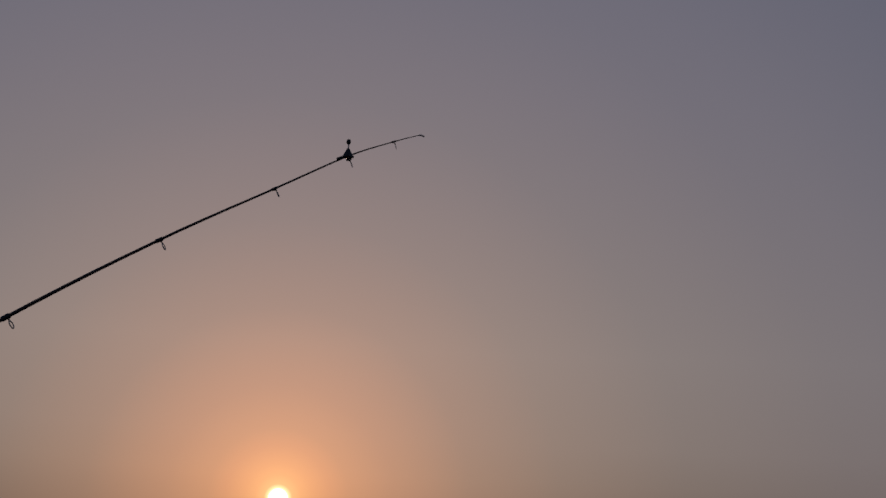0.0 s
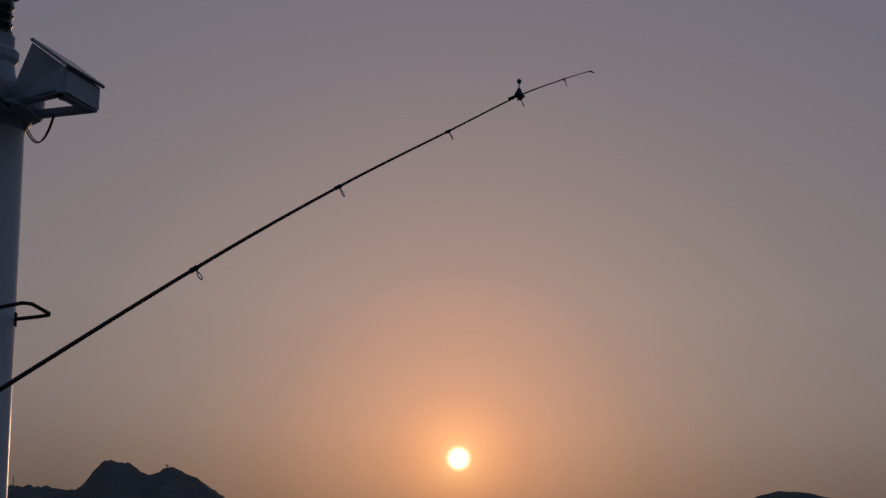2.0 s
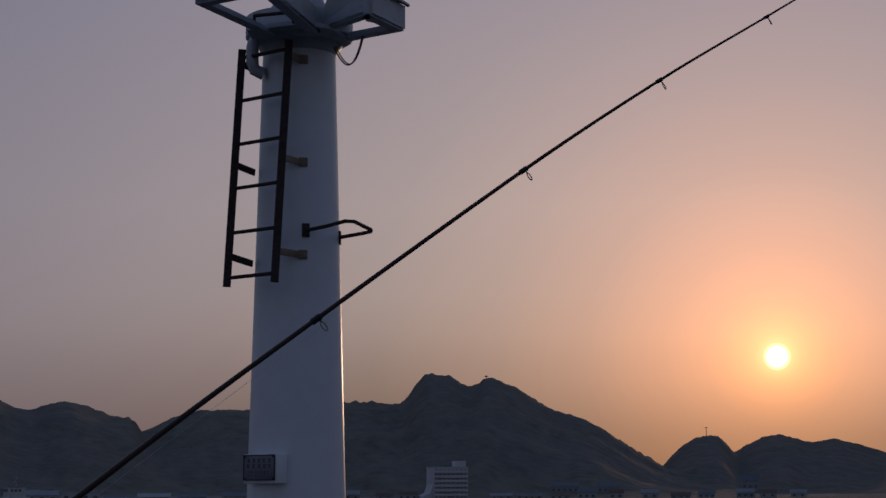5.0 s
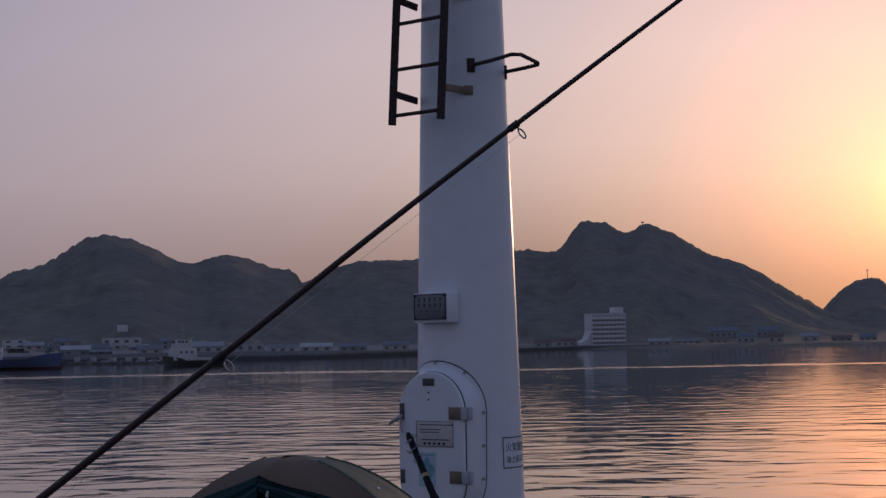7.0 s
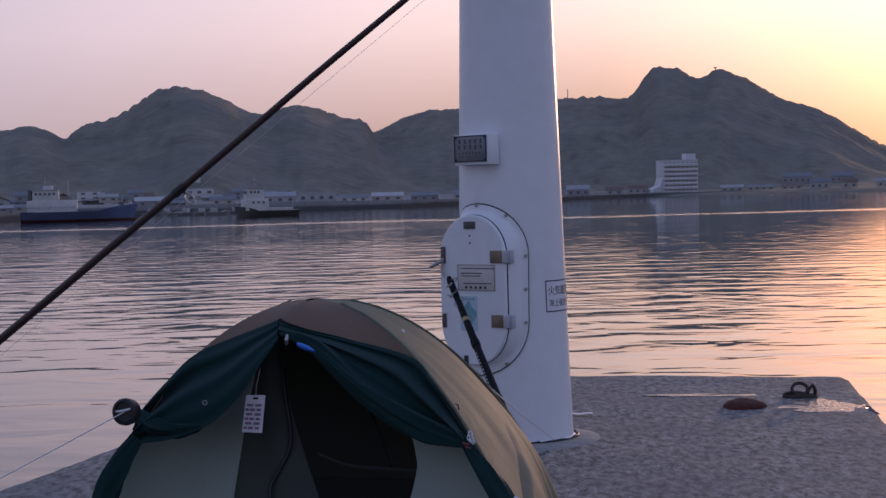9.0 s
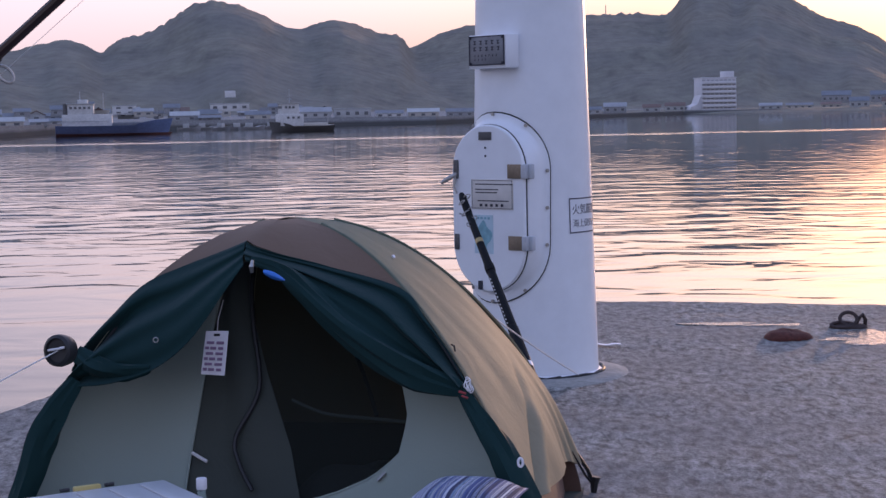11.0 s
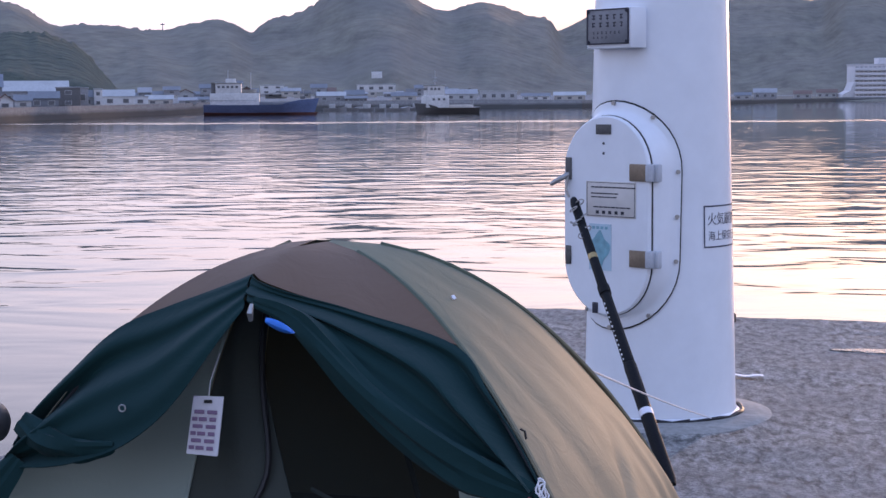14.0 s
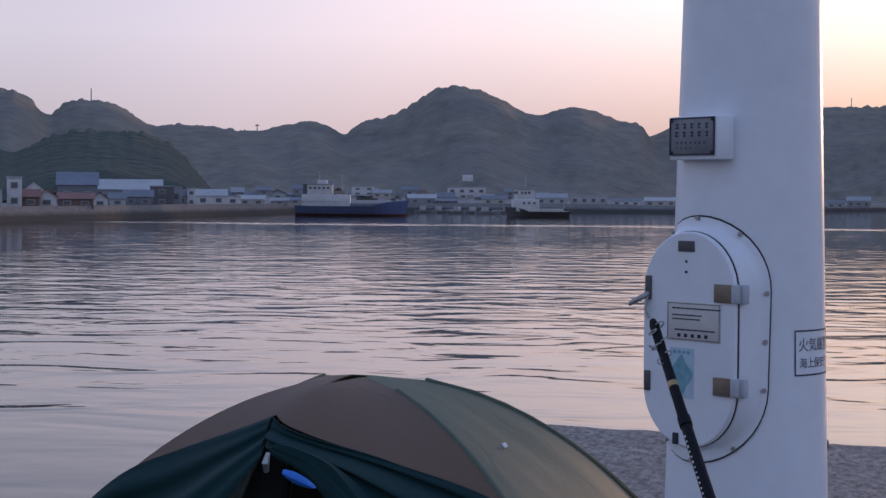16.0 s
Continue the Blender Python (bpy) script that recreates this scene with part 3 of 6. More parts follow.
ladder = part("ladder", tube(B(), [ladder_at(-0.21, 3.00), ladder_at(-0.21, 4.59)], 0.036, 4), "rust", light, "dark rusty steel ladder", smooth=False)
part("rail", tube(B(), [ladder_at(0.21, 3.00), ladder_at(0.21, 4.59)], 0.036, 4), "rust", ladder, smooth=False)
for k in range(6):
    z = 3.055 + 0.296 * k
    part("rung", tube(B(), [ladder_at(-0.21, z), ladder_at(0.21, z)], 0.013, 8), "rust", ladder)
for z in (3.20, 3.81, 4.50):
    for s in (-0.21, 0.21):
        p = ladder_at(s, z)
        q = LN * (radius(z) * 0.80) + LT * s * 0.95 + Vector((0, 0, z - 0.03)) if s < 0 else on_column(2, z, -0.01)
        m = look(p, q)
        m.translation = (p + q) / 2
        part("bracket", block(B(), m, 0.012, 0.045, (p - q).length, 0.002), "rust" if s < 0 else "hinge", ladder)
    part("clamp", block(B(), Matrix.Translation(on_column(4, z, 0.008)) @ pose(0, 0, 0, 0, 0, 4), 0.06, 0.012, 0.06, 0.004), "hinge", ladder)

# foot hoop on the column's right
bm = tube(B(), [on_column(8, 3.36, -0.01), Vector((0.16, -0.46, 3.36)), Vector((0.27, -0.62, 3.37)), Vector((0.33, -0.61, 3.37)), Vector((0.452, -0.40, 3.35)), Vector((0.455, -0.36, 3.345)), Vector((0.40, -0.26, 3.345)), on_column(78, 3.345, -0.01)], 0.013, 8)
part("foot_hoop", bm, "rust", light, "dark bent steel foot hoop")
for a, z in ((8, 3.36), (78, 3.345)):
    part("hoop_plate", block(B(), Matrix.Translation(on_column(a, z, 0.004)) @ pose(0, 0, 0, 0, 0, a), 0.05, 0.012, 0.09, 0.003), "rust", light)

# two cantilever frames under the lantern, one with a sloping solar panel
def frame_wing(a, b, c, d, z0, z1, t=0.035, low=()):
    """A rectangular frame of upright plates with a rim below: four corners in plan."""
    bm = B()
    pts = [Vector((*p, 0)) for p in (a, b, c, d)]
    mid = sum(pts, Vector()) / 4
    for k, (p, q) in enumerate(zip(pts, pts[1:] + pts[:1])):
        e = (q - p).normalized()
        inn = Vector((-e.y, e.x, 0))
        if inn.dot(mid - p) < 0:
            inn = -inn
        prism(bm, [tuple(x.to_2d()) for x in (p, q, q + inn * t, p + inn * t)], z0, z0 + 0.05 if k in low else z1)
        prism(bm, [tuple(x.to_2d()) for x in (p, q, q + inn * 0.075 - e * 0.06, p + inn * 0.075 + e * 0.06)], z0 - 0.004, z0 + 0.02)
    return bm


part("gallery_frame", frame_wing((-0.20, -0.28), (-0.675, -1.06), (-0.24, -1.42), (0.12, -0.42), 4.630, 4.785, low=(0, 3)), "frame_paint", light, "grey-white cantilever frame of flat plates", smooth=False)
bm = prism(B(), [(-0.30, -0.04), (-0.36, -0.38), (-0.02, -0.58), (0.20, -0.46), (0.34, -0.10), (0.20, 0.28), (-0.20, 0.28)], 4.650, 4.678)
part("gallery_floor", bm, "frame_paint", light, "grey-white floor plate under the lantern", smooth=False)
part("gallery_frame", frame_wing((0.10, -0.36), (0.40, -0.80), (0.665, -0.40), (0.28, -0.05), 4.672, 4.79, low=(2, 3)), "frame_paint", light, "grey-white cantilever frame of flat plates", smooth=False)
M["solar"] = surface("solar_cells", (0.02, 0.025, 0.05), rough=0.18, grain=10, vary=0.2, bump=0.0, spec=0.6)
P1, PNEAR, PFAR, P2 = (Vector(p) for p in ((0.215, -0.65, 5.01), (0.415, -0.80, 4.835), (0.675, -0.40, 4.835), (0.475, -0.25, 5.01)))
bm = B()
foot_n, foot_f = [Vector((p.x, p.y, 4.682)) for p in (PNEAR, PFAR)]
back_n, back_f = Vector((0.10, -0.385, 4.682)), Vector((0.44, -0.20, 4.78))
inward = (P2 - P1).normalized() * 0.022
plates = [(P1, PNEAR, foot_n, back_n), tuple(p - inward for p in (P2, PFAR, foot_f, back_f)), (PNEAR, PFAR - inward, foot_f - inward, foot_n)]
for plate, thick in zip(plates, (inward, inward, (P1 - PNEAR) * Vector((0.1, 0.1, 0)).length)):
    one = [bm.verts.new(p) for p in plate]
    two = [bm.verts.new(p + thick) for p in plate]
    for k in range(4):
        bm.faces.new((one[k], one[(k + 1) % 4], two[(k + 1) % 4], two[k]))
    bm.faces.new(one[::-1])
    bm.faces.new(two)
bmesh.ops.recalc_face_normals(bm, faces=bm.faces)
part("panel_stand", bm, "frame_paint", light, "grey-white wedge under the panel", smooth=False)
bm = B()
up = (PNEAR - P1).cross(P2 - P1).normalized()
up = up * (0.02 if up.z > 0 else -0.02)
pp = [p + up * 0.3 + (p - (P1 + PFAR) / 2) * 0.06 for p in (P1, PNEAR, PFAR, P2)]
lo = [bm.verts.new(p) for p in pp]
hi = [bm.verts.new(p + up) for p in pp]
for k in range(4):
    bm.faces.new((lo[k], lo[(k + 1) % 4], hi[(k + 1) % 4], hi[k]))
bm.faces.new(lo[::-1])
bm.faces.new(hi)
panel = part("solar_panel", bm, "solar", light, "dark solar panel tilted to the sun", smooth=False)
part("panel_rim", tube(B(), [p + up * 0.5 for p in pp] + [pp[0] + up * 0.5], 0.012, 4), "steel", panel, smooth=False)

# lantern
bm = lathe(B(), [(0.20, 4.83), (0.20, 4.90), (0.165, 4.95), (0.15, 5.03), (0.175, 5.06), (0.175, 5.11), (0.14, 5.14), (0.14, 5.22)], 32)
lantern = part("lantern", bm, "frame_paint", light, "lantern on a stepped drum")
M["lens"] = surface("dark_lens", (0.05, 0.05, 0.055), rough=0.2, grain=20, vary=0.2, bump=0.1, spec=0.6)
bm = lathe(B(), [(0.118, 5.22), (0.122, 5.25), (0.10, 5.27), (0.122, 5.30), (0.10, 5.33), (0.122, 5.36), (0.10, 5.39), (0.122, 5.42), (0.11, 5.50)], 32)
part("lens", bm, "lens", lantern, "ribbed dark lens")
bm = lathe(B(), [(0.155, 5.50), (0.155, 5.53), (0.06, 5.58), (0.02, 5.66)], 32)
part("lantern_cap", bm, "frame_paint", lantern)
for k in range(4):
    a = radians(45 + 90 * k)
    part("lantern_post", tube(B(), [(0.138 * math.cos(a), 0.138 * math.sin(a), z) for z in (5.2, 5.51)], 0.006, 6), "steel", lantern)

# conduit bend, hand grip and cable under the frames
arc = [Vector((-0.20 - 0.115 * math.sin(a), -0.13, 4.60 + 0.07 * math.cos(a) * 1.2)) for a in (math.pi * k / 10 for k in range(6))]
part("conduit", tube(B(), [Vector((-0.14, -0.13, 4.685))] + arc + [Vector((-0.315, -0.13, 4.50)), Vector((-0.30, -0.13, 4.45)), Vector((-0.24, -0.12, 4.425))], 0.042, 12), "frame_paint", light, "grey conduit bend")
part("grip", tube(B(), [(-0.31, -0.40, 4.665), (-0.31, -0.56, 4.70), (-0.06, -0.68, 4.70), (-0.06, -0.54, 4.665)], 0.012, 8), "rust", light, "dark hand grip")
loop = [Vector((0.22 + 0.18 * t, -0.20 - 0.10 * t, 4.60 + 0.05 * t - 0.66 * t * (1.0 - t) * (0.7 + 0.5 * t))) for t in np.linspace(0, 1, 14)]
part("cable", tube(B(), loop, 0.005, 6), "rubber", light, "black hanging cable loop")
part("cable", tube(B(), [p + Vector((0.012, 0.02, 0.012)) for p in loop], 0.004, 6), "rubber", light, "black hanging cable loop")

# cement collar at the foot, worn at its rim
def collar():
    bm = B()
    n = 72
    rings = []
    for s, h in ((0.37, 0.022), (0.41, 0.018), (0.46, 0.013), (0.52, 0.008), (0.57, -0.012)):
        row = []
        for k in range(n):
            a = 2 * math.pi * k / n
            w = 1 + (s - 0.37) * 0.5 * noise.noise(Vector((math.cos(a) * 1.6, math.sin(a) * 1.6, 3)))
            row.append(bm.verts.new((s * w * math.cos(a), s * w * math.sin(a), h)))
        rings.append(row)
    for a, b in zip(rings, rings[1:]):
        for k in range(n):
            bm.faces.new((a[k], a[(k + 1) % n], b[(k + 1) % n], b[k]))
    return bm


M["cement"] = surface("smooth_cement", (0.31, 0.30, 0.28), rough=0.85, grain=30, vary=0.2, bump=0.3, stain=4, stain_amount=0.4, spec=0.2)
tagged(part("trim", collar(), "cement"), "smooth cement fillet round the foot of the column", "cement", kind="structure")

# ---- the tent ----
def cloth(name, colour, weave=420.0, rough=0.72, sheer=0.0, vary=0.10, crown_shade=None):
    """Thin proofed fabric: fine weave, slack creases, light that passes through."""
    def build(n, b, at):
        fine = n("ShaderNodeTexNoise", None, Vector=at, Scale=weave, Detail=2.0).outputs[0]
        crease = n("ShaderNodeTexNoise", None, Vector=at, Scale=7.0, Detail=4.0, Roughness=0.6, Distortion=1.2).outputs[0]
        fade = n("ShaderNodeTexNoise", None, Vector=at, Scale=1.7, Detail=3.0).outputs[0]
        c0, c1 = tuple(c * (1 - vary) for c in colour) + (1,), tuple(c * (1 + vary) for c in colour) + (1,)
        dye_and_shade = n.mix(fade, c0, c1)
        # darker grey-green towards the top: shade on the thin fly, put into colour
        if crown_shade:
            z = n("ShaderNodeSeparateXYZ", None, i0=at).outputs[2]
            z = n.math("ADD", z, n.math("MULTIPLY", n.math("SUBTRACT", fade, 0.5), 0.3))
            dye_and_shade = n.mix(n.ramp(z, [(0.70, grey(0)), (1.0, grey(1))]), dye_and_shade, (*crown_shade, 1))
        n.tree.links.new(dye_and_shade, b.inputs["Base Color"])
        b.inputs["Roughness"].default_value = rough
        b.inputs["Specular IOR Level"].default_value = 0.14
        b.inputs["Sheen Weight"].default_value = 0.04
        h = n.math("ADD", n.math("MULTIPLY", crease, 1.0), n.math("MULTIPLY", fine, 0.02))
        bump = n("ShaderNodeBump", None, Height=h, Strength=0.35, Distance=0.012).outputs[0]
        n.tree.links.new(bump, b.inputs["Normal"])
        if sheer:
            tr = n("ShaderNodeBsdfTranslucent", None, Color=tuple(min(1, c * 1.3) for c in colour) + (1,))
            out = [x for x in n.tree.nodes if x.type == "OUTPUT_MATERIAL"][0]
            n.tree.links.new(n("ShaderNodeMixShader", None, i0=sheer, i1=b.outputs[0], i2=tr.outputs[0]).outputs[0], out.inputs[0])
    return material(name, build)


def netting(name, colour, gaps):
    def build(n, b, at):
        b.inputs["Base Color"].default_value = (*colour, 1)
        b.inputs["Roughness"].default_value = 0.8
        b.inputs["Specular IOR Level"].default_value = 0.1
        out = [x for x in n.tree.nodes if x.type == "OUTPUT_MATERIAL"][0]
        n.tree.links.new(n("ShaderNodeMixShader", None, i0=gaps, i1=b.outputs[0], i2=n("ShaderNodeBsdfTransparent").outputs[0]).outputs[0], out.inputs[0])
    return material(name, build)


M["green"] = cloth("dark_green_cloth", (0.0060, 0.0275, 0.0275), rough=0.75)
M["brown"] = cloth("brown_cloth", (0.190, 0.126, 0.090), sheer=0.15)
M["tan"] = cloth("tan_cloth", (0.275, 0.245, 0.165), sheer=0.22, vary=0.18, crown_shade=(0.125, 0.160, 0.120))
M["olive"] = cloth("olive_cloth", (0.22, 0.205, 0.150), sheer=0.2)
M["inner"] = cloth("grey_green_cloth", (0.330, 0.385, 0.340), sheer=0.12)
M["charcoal"] = cloth("charcoal_cloth", (0.058, 0.066, 0.058), rough=0.85)
M["net"] = netting("black_netting", (0.016, 0.020, 0.018), 0.30)
M["mud"] = cloth("brown_skirt_cloth", (0.15, 0.095, 0.075))
M["black"] = surface("black_plastic", (0.02, 0.02, 0.022), rough=0.5, grain=90, vary=0.2, bump=0.1)
M["white_cord"] = surface("white_cord", (0.72, 0.70, 0.70), rough=0.8, grain=300, vary=0.2, bump=0.4)
M["purple"] = surface("mauve_plastic", (0.25, 0.16, 0.26), rough=0.5, grain=40, vary=0.1, bump=0)
M["white_plastic"] = surface("white_plastic", (0.78, 0.76, 0.80), rough=0.45, grain=30, vary=0.03, bump=0.03, stain_amount=0.08)
M["blue"] = surface("bright_blue_cloth", (0.03, 0.16, 0.55), rough=0.55, grain=60, vary=0.15, bump=0.2)
M["red"] = surface("red_cord", (0.30, 0.05, 0.05), rough=0.7, grain=200, vary=0.2, bump=0.2)

T_FL, T_FR, T_BR = Vector((-1.865, -4.555)), Vector((-0.042, -4.886)), Vector((0.124, -3.173))
T_BL = T_FL + T_BR - T_FR
T_MID, T_HIGH = (T_FL + T_BR) / 2, 1.15
SIDES = {"front": (T_FL, T_FR), "right": (T_FR, T_BR), "back": (T_BR, T_BL), "left": (T_BL, T_FL)}


def tent_at(side, u, h, off=0.0):
    """A point of the dome: u from -1 to 1 along a side, h from 0 at the ground to 1 at the top."""
    h = min(max(h, 0.0), 1.0)
    s = math.sqrt(max(0.0, 1 - h ** 1.286))
    top = T_MID + Vector((-0.057, -0.005)) * h * h
    a, b = SIDES[side]
    p = (top + (a - T_MID) * s).lerp(top + (b - T_MID) * s, (u + 1) / 2)
    e = (b - a).normalized()
    out = Vector((e.y, -e.x))
    if side == "front":
        off += 0.15 * math.exp(-((u + 0.15) / 0.6) ** 2) * math.exp(-((h - 0.95) / 0.3) ** 2)
    else:
        off += 0.05 * (1 - u * u) * math.sin(math.pi * min(1, h * 1.1))
    return Vector((*(p + out * off), T_HIGH * h))


def inner_at(u, h, off=0.0):
    """A point of the inner tent's front wall, which hangs well behind the fly between the front poles."""
    p = tent_at("front", u, h, off)
    return p + (p - Vector((-0.06, -9.27, 1.5))) * 0.052 * (1 - min(1, abs(u)) ** 4)


def curve(pts, s):
    """A smooth way through points, s from 0 to 1."""
    n = len(pts) - 1
    x = min(max(s, 0), 0.99999) * n
    i, t = int(x), x - int(x)
    p = [Vector(pts[min(max(k, 0), n)]) for k in (i - 1, i, i + 1, i + 2)]
    return 0.5 * (2 * p[1] + (p[2] - p[0]) * t + (2 * p[0] - 5 * p[1] + 4 * p[2] - p[3]) * t * t + (3 * p[1] - p[0] - 3 * p[2] + p[3]) * t ** 3)


def table(pairs, x):
    return float(np.interp(x, [p[0] for p in pairs], [p[1] for p in pairs]))


tent = thing("dome_tent", "dome tent with open dark green flaps and tan fly", "tent", at=(0, 0, 0))


def brim(u):
    return table(((-1.02, 0.835), (-0.6, 0.915), (-0.31, 0.953), (0.0, 0.93), (0.5, 0.882), (1.0, 0.82)), u)


def crown(a, b):
    u = -1.02 + 2.02 * a
    h = brim(u) + (0.9995 - brim(u)) * b
    return tent_at("front", u, h, 0.004 * math.sin(a * 19) * (1 - b))


fly = part("fly_crown", sheet(crown, 40, 16, 0.002), "brown", tent, "brown crown of the fly")
for side, low in (("back", 0.82), ("left", 0.82)):
    part("fly_shoulder", sheet(lambda a, b: tent_at(side, 2 * a - 1, low + (0.9995 - low) * b, 0.002), 30, 12, 0.002), "olive" if side != "left" else "brown", tent, "olive shoulder of the fly")


def hem_right(a):
    return 0.245 - 0.135 * a ** 2.4 + 0.008 * math.sin(a * 11)


def side_right(a, b):
    low = hem_right(a)
    u, h = 2 * a - 1, low + (0.9995 - low) * b
    return tent_at("right", u, h, slack(u, h))


def slack(u, h):
    wave = 0.010 * math.sin(u * 7 + h * 5) * (1 - h)
    wave += (0.010 * noise.noise(Vector((u * 2, h * 4, 1))) + 0.005 * noise.noise(Vector((u * 4 + h * 3, h * 6, 5)))) * min(1, (1 - h) * 5)
    # one deep pleat that opens towards the hem, and slack folds at the pegged corner
    low = max(0.0, 0.58 - h)
    wave -= 0.16 * low * math.exp(-((u + 0.75 - (h - 0.25) * 3.2) / 0.075) ** 2)
    wave += 0.05 * low * math.exp(-((u + 0.55 - (h - 0.25) * 3.2) / 0.09) ** 2)
    wave += 0.03 * low * max(0.0, u) * math.sin(u * 26 + h * 9)
    return wave


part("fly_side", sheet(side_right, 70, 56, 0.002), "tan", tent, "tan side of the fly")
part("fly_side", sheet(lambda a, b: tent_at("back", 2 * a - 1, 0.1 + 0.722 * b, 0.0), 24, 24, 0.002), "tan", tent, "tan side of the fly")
part("fly_side", sheet(lambda a, b: tent_at("left", 2 * a - 1, 0.1 + 0.722 * b, 0.0), 24, 24, 0.002), "olive", tent, "olive side of the fly")

for side in ("right", "back", "left"):
    part("skirt", sheet(lambda a, b: tent_at(side, 2 * a - 1, 0.001 + 0.24 * b, -0.07), 20, 6, 0.002), "mud", tent, "brown lower wall of the inner tent")
for corner, side, u in ((T_FR, "right", -1), (T_BR, "right", 1), (T_BL, "left", -1)):
    part("seam", tube(B(), [tent_at(side, u, h, 0.004) for h in np.linspace(0.12, 0.985, 30)], 0.0065, 6), "tan" if corner != T_BL else "olive", tent, "taped seam over a pole")
for corner in (T_FL, T_FR, T_BR, T_BL):
    pts = []
    for h in np.linspace(0.0, 0.99, 24):
        s = math.sqrt(1 - h ** 1.286) * 0.985
        q = T_MID + Vector((-0.057, -0.005)) * h * h + (corner - T_MID) * s
        pts.append(Vector((*q, T_HIGH * h - 0.012 * h)))
    part("pole", tube(B(), pts, 0.005, 6), "black", tent, "thin black tent pole")

# inner wall with its door
DOOR_R = ((0.24, -0.05), (0.26, 0.12), (0.28, 0.25), (0.33, 0.43), (0.39, 0.56), (0.49, 0.645), (0.57, 0.67), (0.68, 0.66), (0.80, 0.45), (0.90, 0.10))


def door_left(h):
    return -0.32


IN = -0.055
part("inner_wall", sheet(lambda a, b: inner_at(-0.99 + (door_left(b) + 0.99) * a, 0.93 * b, IN + 0.012 * math.sin(a * 5 + b * 3)), 20, 30, 0.002), "inner", tent, "grey-green inner wall")
part("inner_wall", sheet(lambda a, b: inner_at(table(DOOR_R, 0.24 + 0.66 * b) + (0.99 - table(DOOR_R, 0.24 + 0.66 * b)) * a, 0.24 + 0.66 * b, IN + 0.010 * math.sin(a * 4 + b * 4)), 16, 40, 0.002), "inner", tent, "grey-green inner wall")
part("inner_wall", sheet(lambda a, b: inner_at(-0.32 + 1.31 * a, 0.24 * b, IN), 20, 8, 0.002), "inner", tent, "grey-green inner wall")


def split(h):
    return table(((0.24, 0.14), (0.4, 0.10), (0.6, 0.0), (0.75, -0.07), (0.9, -0.08)), h)


def flap_in(a, b):
    h = 0.245 + 0.65 * b
    r = min(split(h), table(DOOR_R, h))
    return inner_at(-0.32 + (r + 0.32) * a, h, IN - 0.012 + 0.008 * math.sin(a * 9 + b * 5))


part("door_flap", sheet(flap_in, 16, 30, 0.002), "charcoal", tent, "charcoal door flap hanging inside")
net = part("door_net", sheet(lambda a, b: inner_at(min(split(0.245 + 0.65 * b), table(DOOR_R, 0.245 + 0.65 * b)) + max(0.001, table(DOOR_R, 0.245 + 0.65 * b) - split(0.245 + 0.65 * b)) * a, 0.245 + 0.65 * b, IN - 0.016), 16, 30), "net", tent, "black mosquito netting")
rim = [inner_at(u, h, IN + 0.003) for h, u in [(h, table(DOOR_R, h)) for h in np.linspace(0.9, 0.24, 40)]] + [inner_at(u, 0.24, IN + 0.003) for u in np.linspace(-0.1, -0.32, 6)] + [inner_at(-0.32, h, IN + 0.003) for h in np.linspace(0.26, 0.9, 24)]
part("door_piping", tube(B(), rim, 0.005, 6), "inner", tent, "pale piping round the door")
part("zip", tube(B(), [inner_at(*curve([(-0.10, 0.88), (-0.06, 0.72), (-0.03, 0.56), (-0.13, 0.43), (-0.11, 0.36), (-0.05, 0.29)], s), IN + 0.004) for s in np.linspace(0, 1, 30)], 0.008, 6), "black", tent, "black curved zip")
part("hem", tube(B(), [inner_at(*curve([(0.10, 0.52), (0.25, 0.485), (0.42, 0.475), (0.62, 0.465)], s), IN - 0.05) for s in np.linspace(0, 1, 14)], 0.006, 6), "inner", tent, "pale hem behind the netting")
part("strap", tube(B(), [inner_at(*curve([(0.44, 0.70), (0.47, 0.58), (0.48, 0.48)], s), IN - 0.05) for s in np.linspace(0, 1, 8)], 0.009, 4), "black", tent)
part("toggle", tube(B(), [inner_at(-0.31, 0.385, IN + 0.012), inner_at(-0.24, 0.365, IN + 0.02)], 0.006, 6), "white_cord", tent, "pale door toggle")
part("zip_pull", tube(B(), [inner_at(0.49, 0.345, IN + 0.012), inner_at(0.455, 0.325, IN + 0.018)], 0.006, 6), "steel", tent)

# flaps of the fly, tied back to both sides
L_UP = [(-0.31, 0.953), (-0.6, 0.918), (-0.85, 0.88), (-1.03, 0.835), (-1.05, 0.75), (-1.06, 0.66), (-1.02, 0.60)]
L_LO = [(-0.18, 0.89), (-0.28, 0.815), (-0.43, 0.685), (-0.58, 0.61), (-0.75, 0.575), (-0.90, 0.56), (-1.0, 0.55)]
R_UP = [(-0.31, 0.953), (0.1, 0.92), (0.55, 0.878), (0.985, 0.822), (1.0, 0.74), (1.0, 0.65), (0.985, 0.58)]
R_LO = [(-0.17, 0.90), (0.06, 0.885), (0.26, 0.845), (0.46, 0.745), (0.64, 0.66), (0.79, 0.60), (0.94, 0.56)]


def flap(up, lo, phase):
    def fn(a, b):
        q = curve(up, a).lerp(curve(lo, a), b)
        fold = 0.040 * (0.25 + a) * math.sin(b * (9 + 3 * a) + phase + 2.2 * a) * math.sin(math.pi * min(1, 0.12 + b))
        fold += 0.014 * math.sin(b * 21 + a * 7 + phase) * (0.3 + a)
        return tent_at("front", q.x, q.y, 0.012 + fold + 0.03 * b * math.sin(math.pi * a))
    return fn


part("fly_flap", sheet(flap(L_UP, L_LO, 0.4), 50, 36, 0.003), "green", tent, "dark green flap gathered in folds")
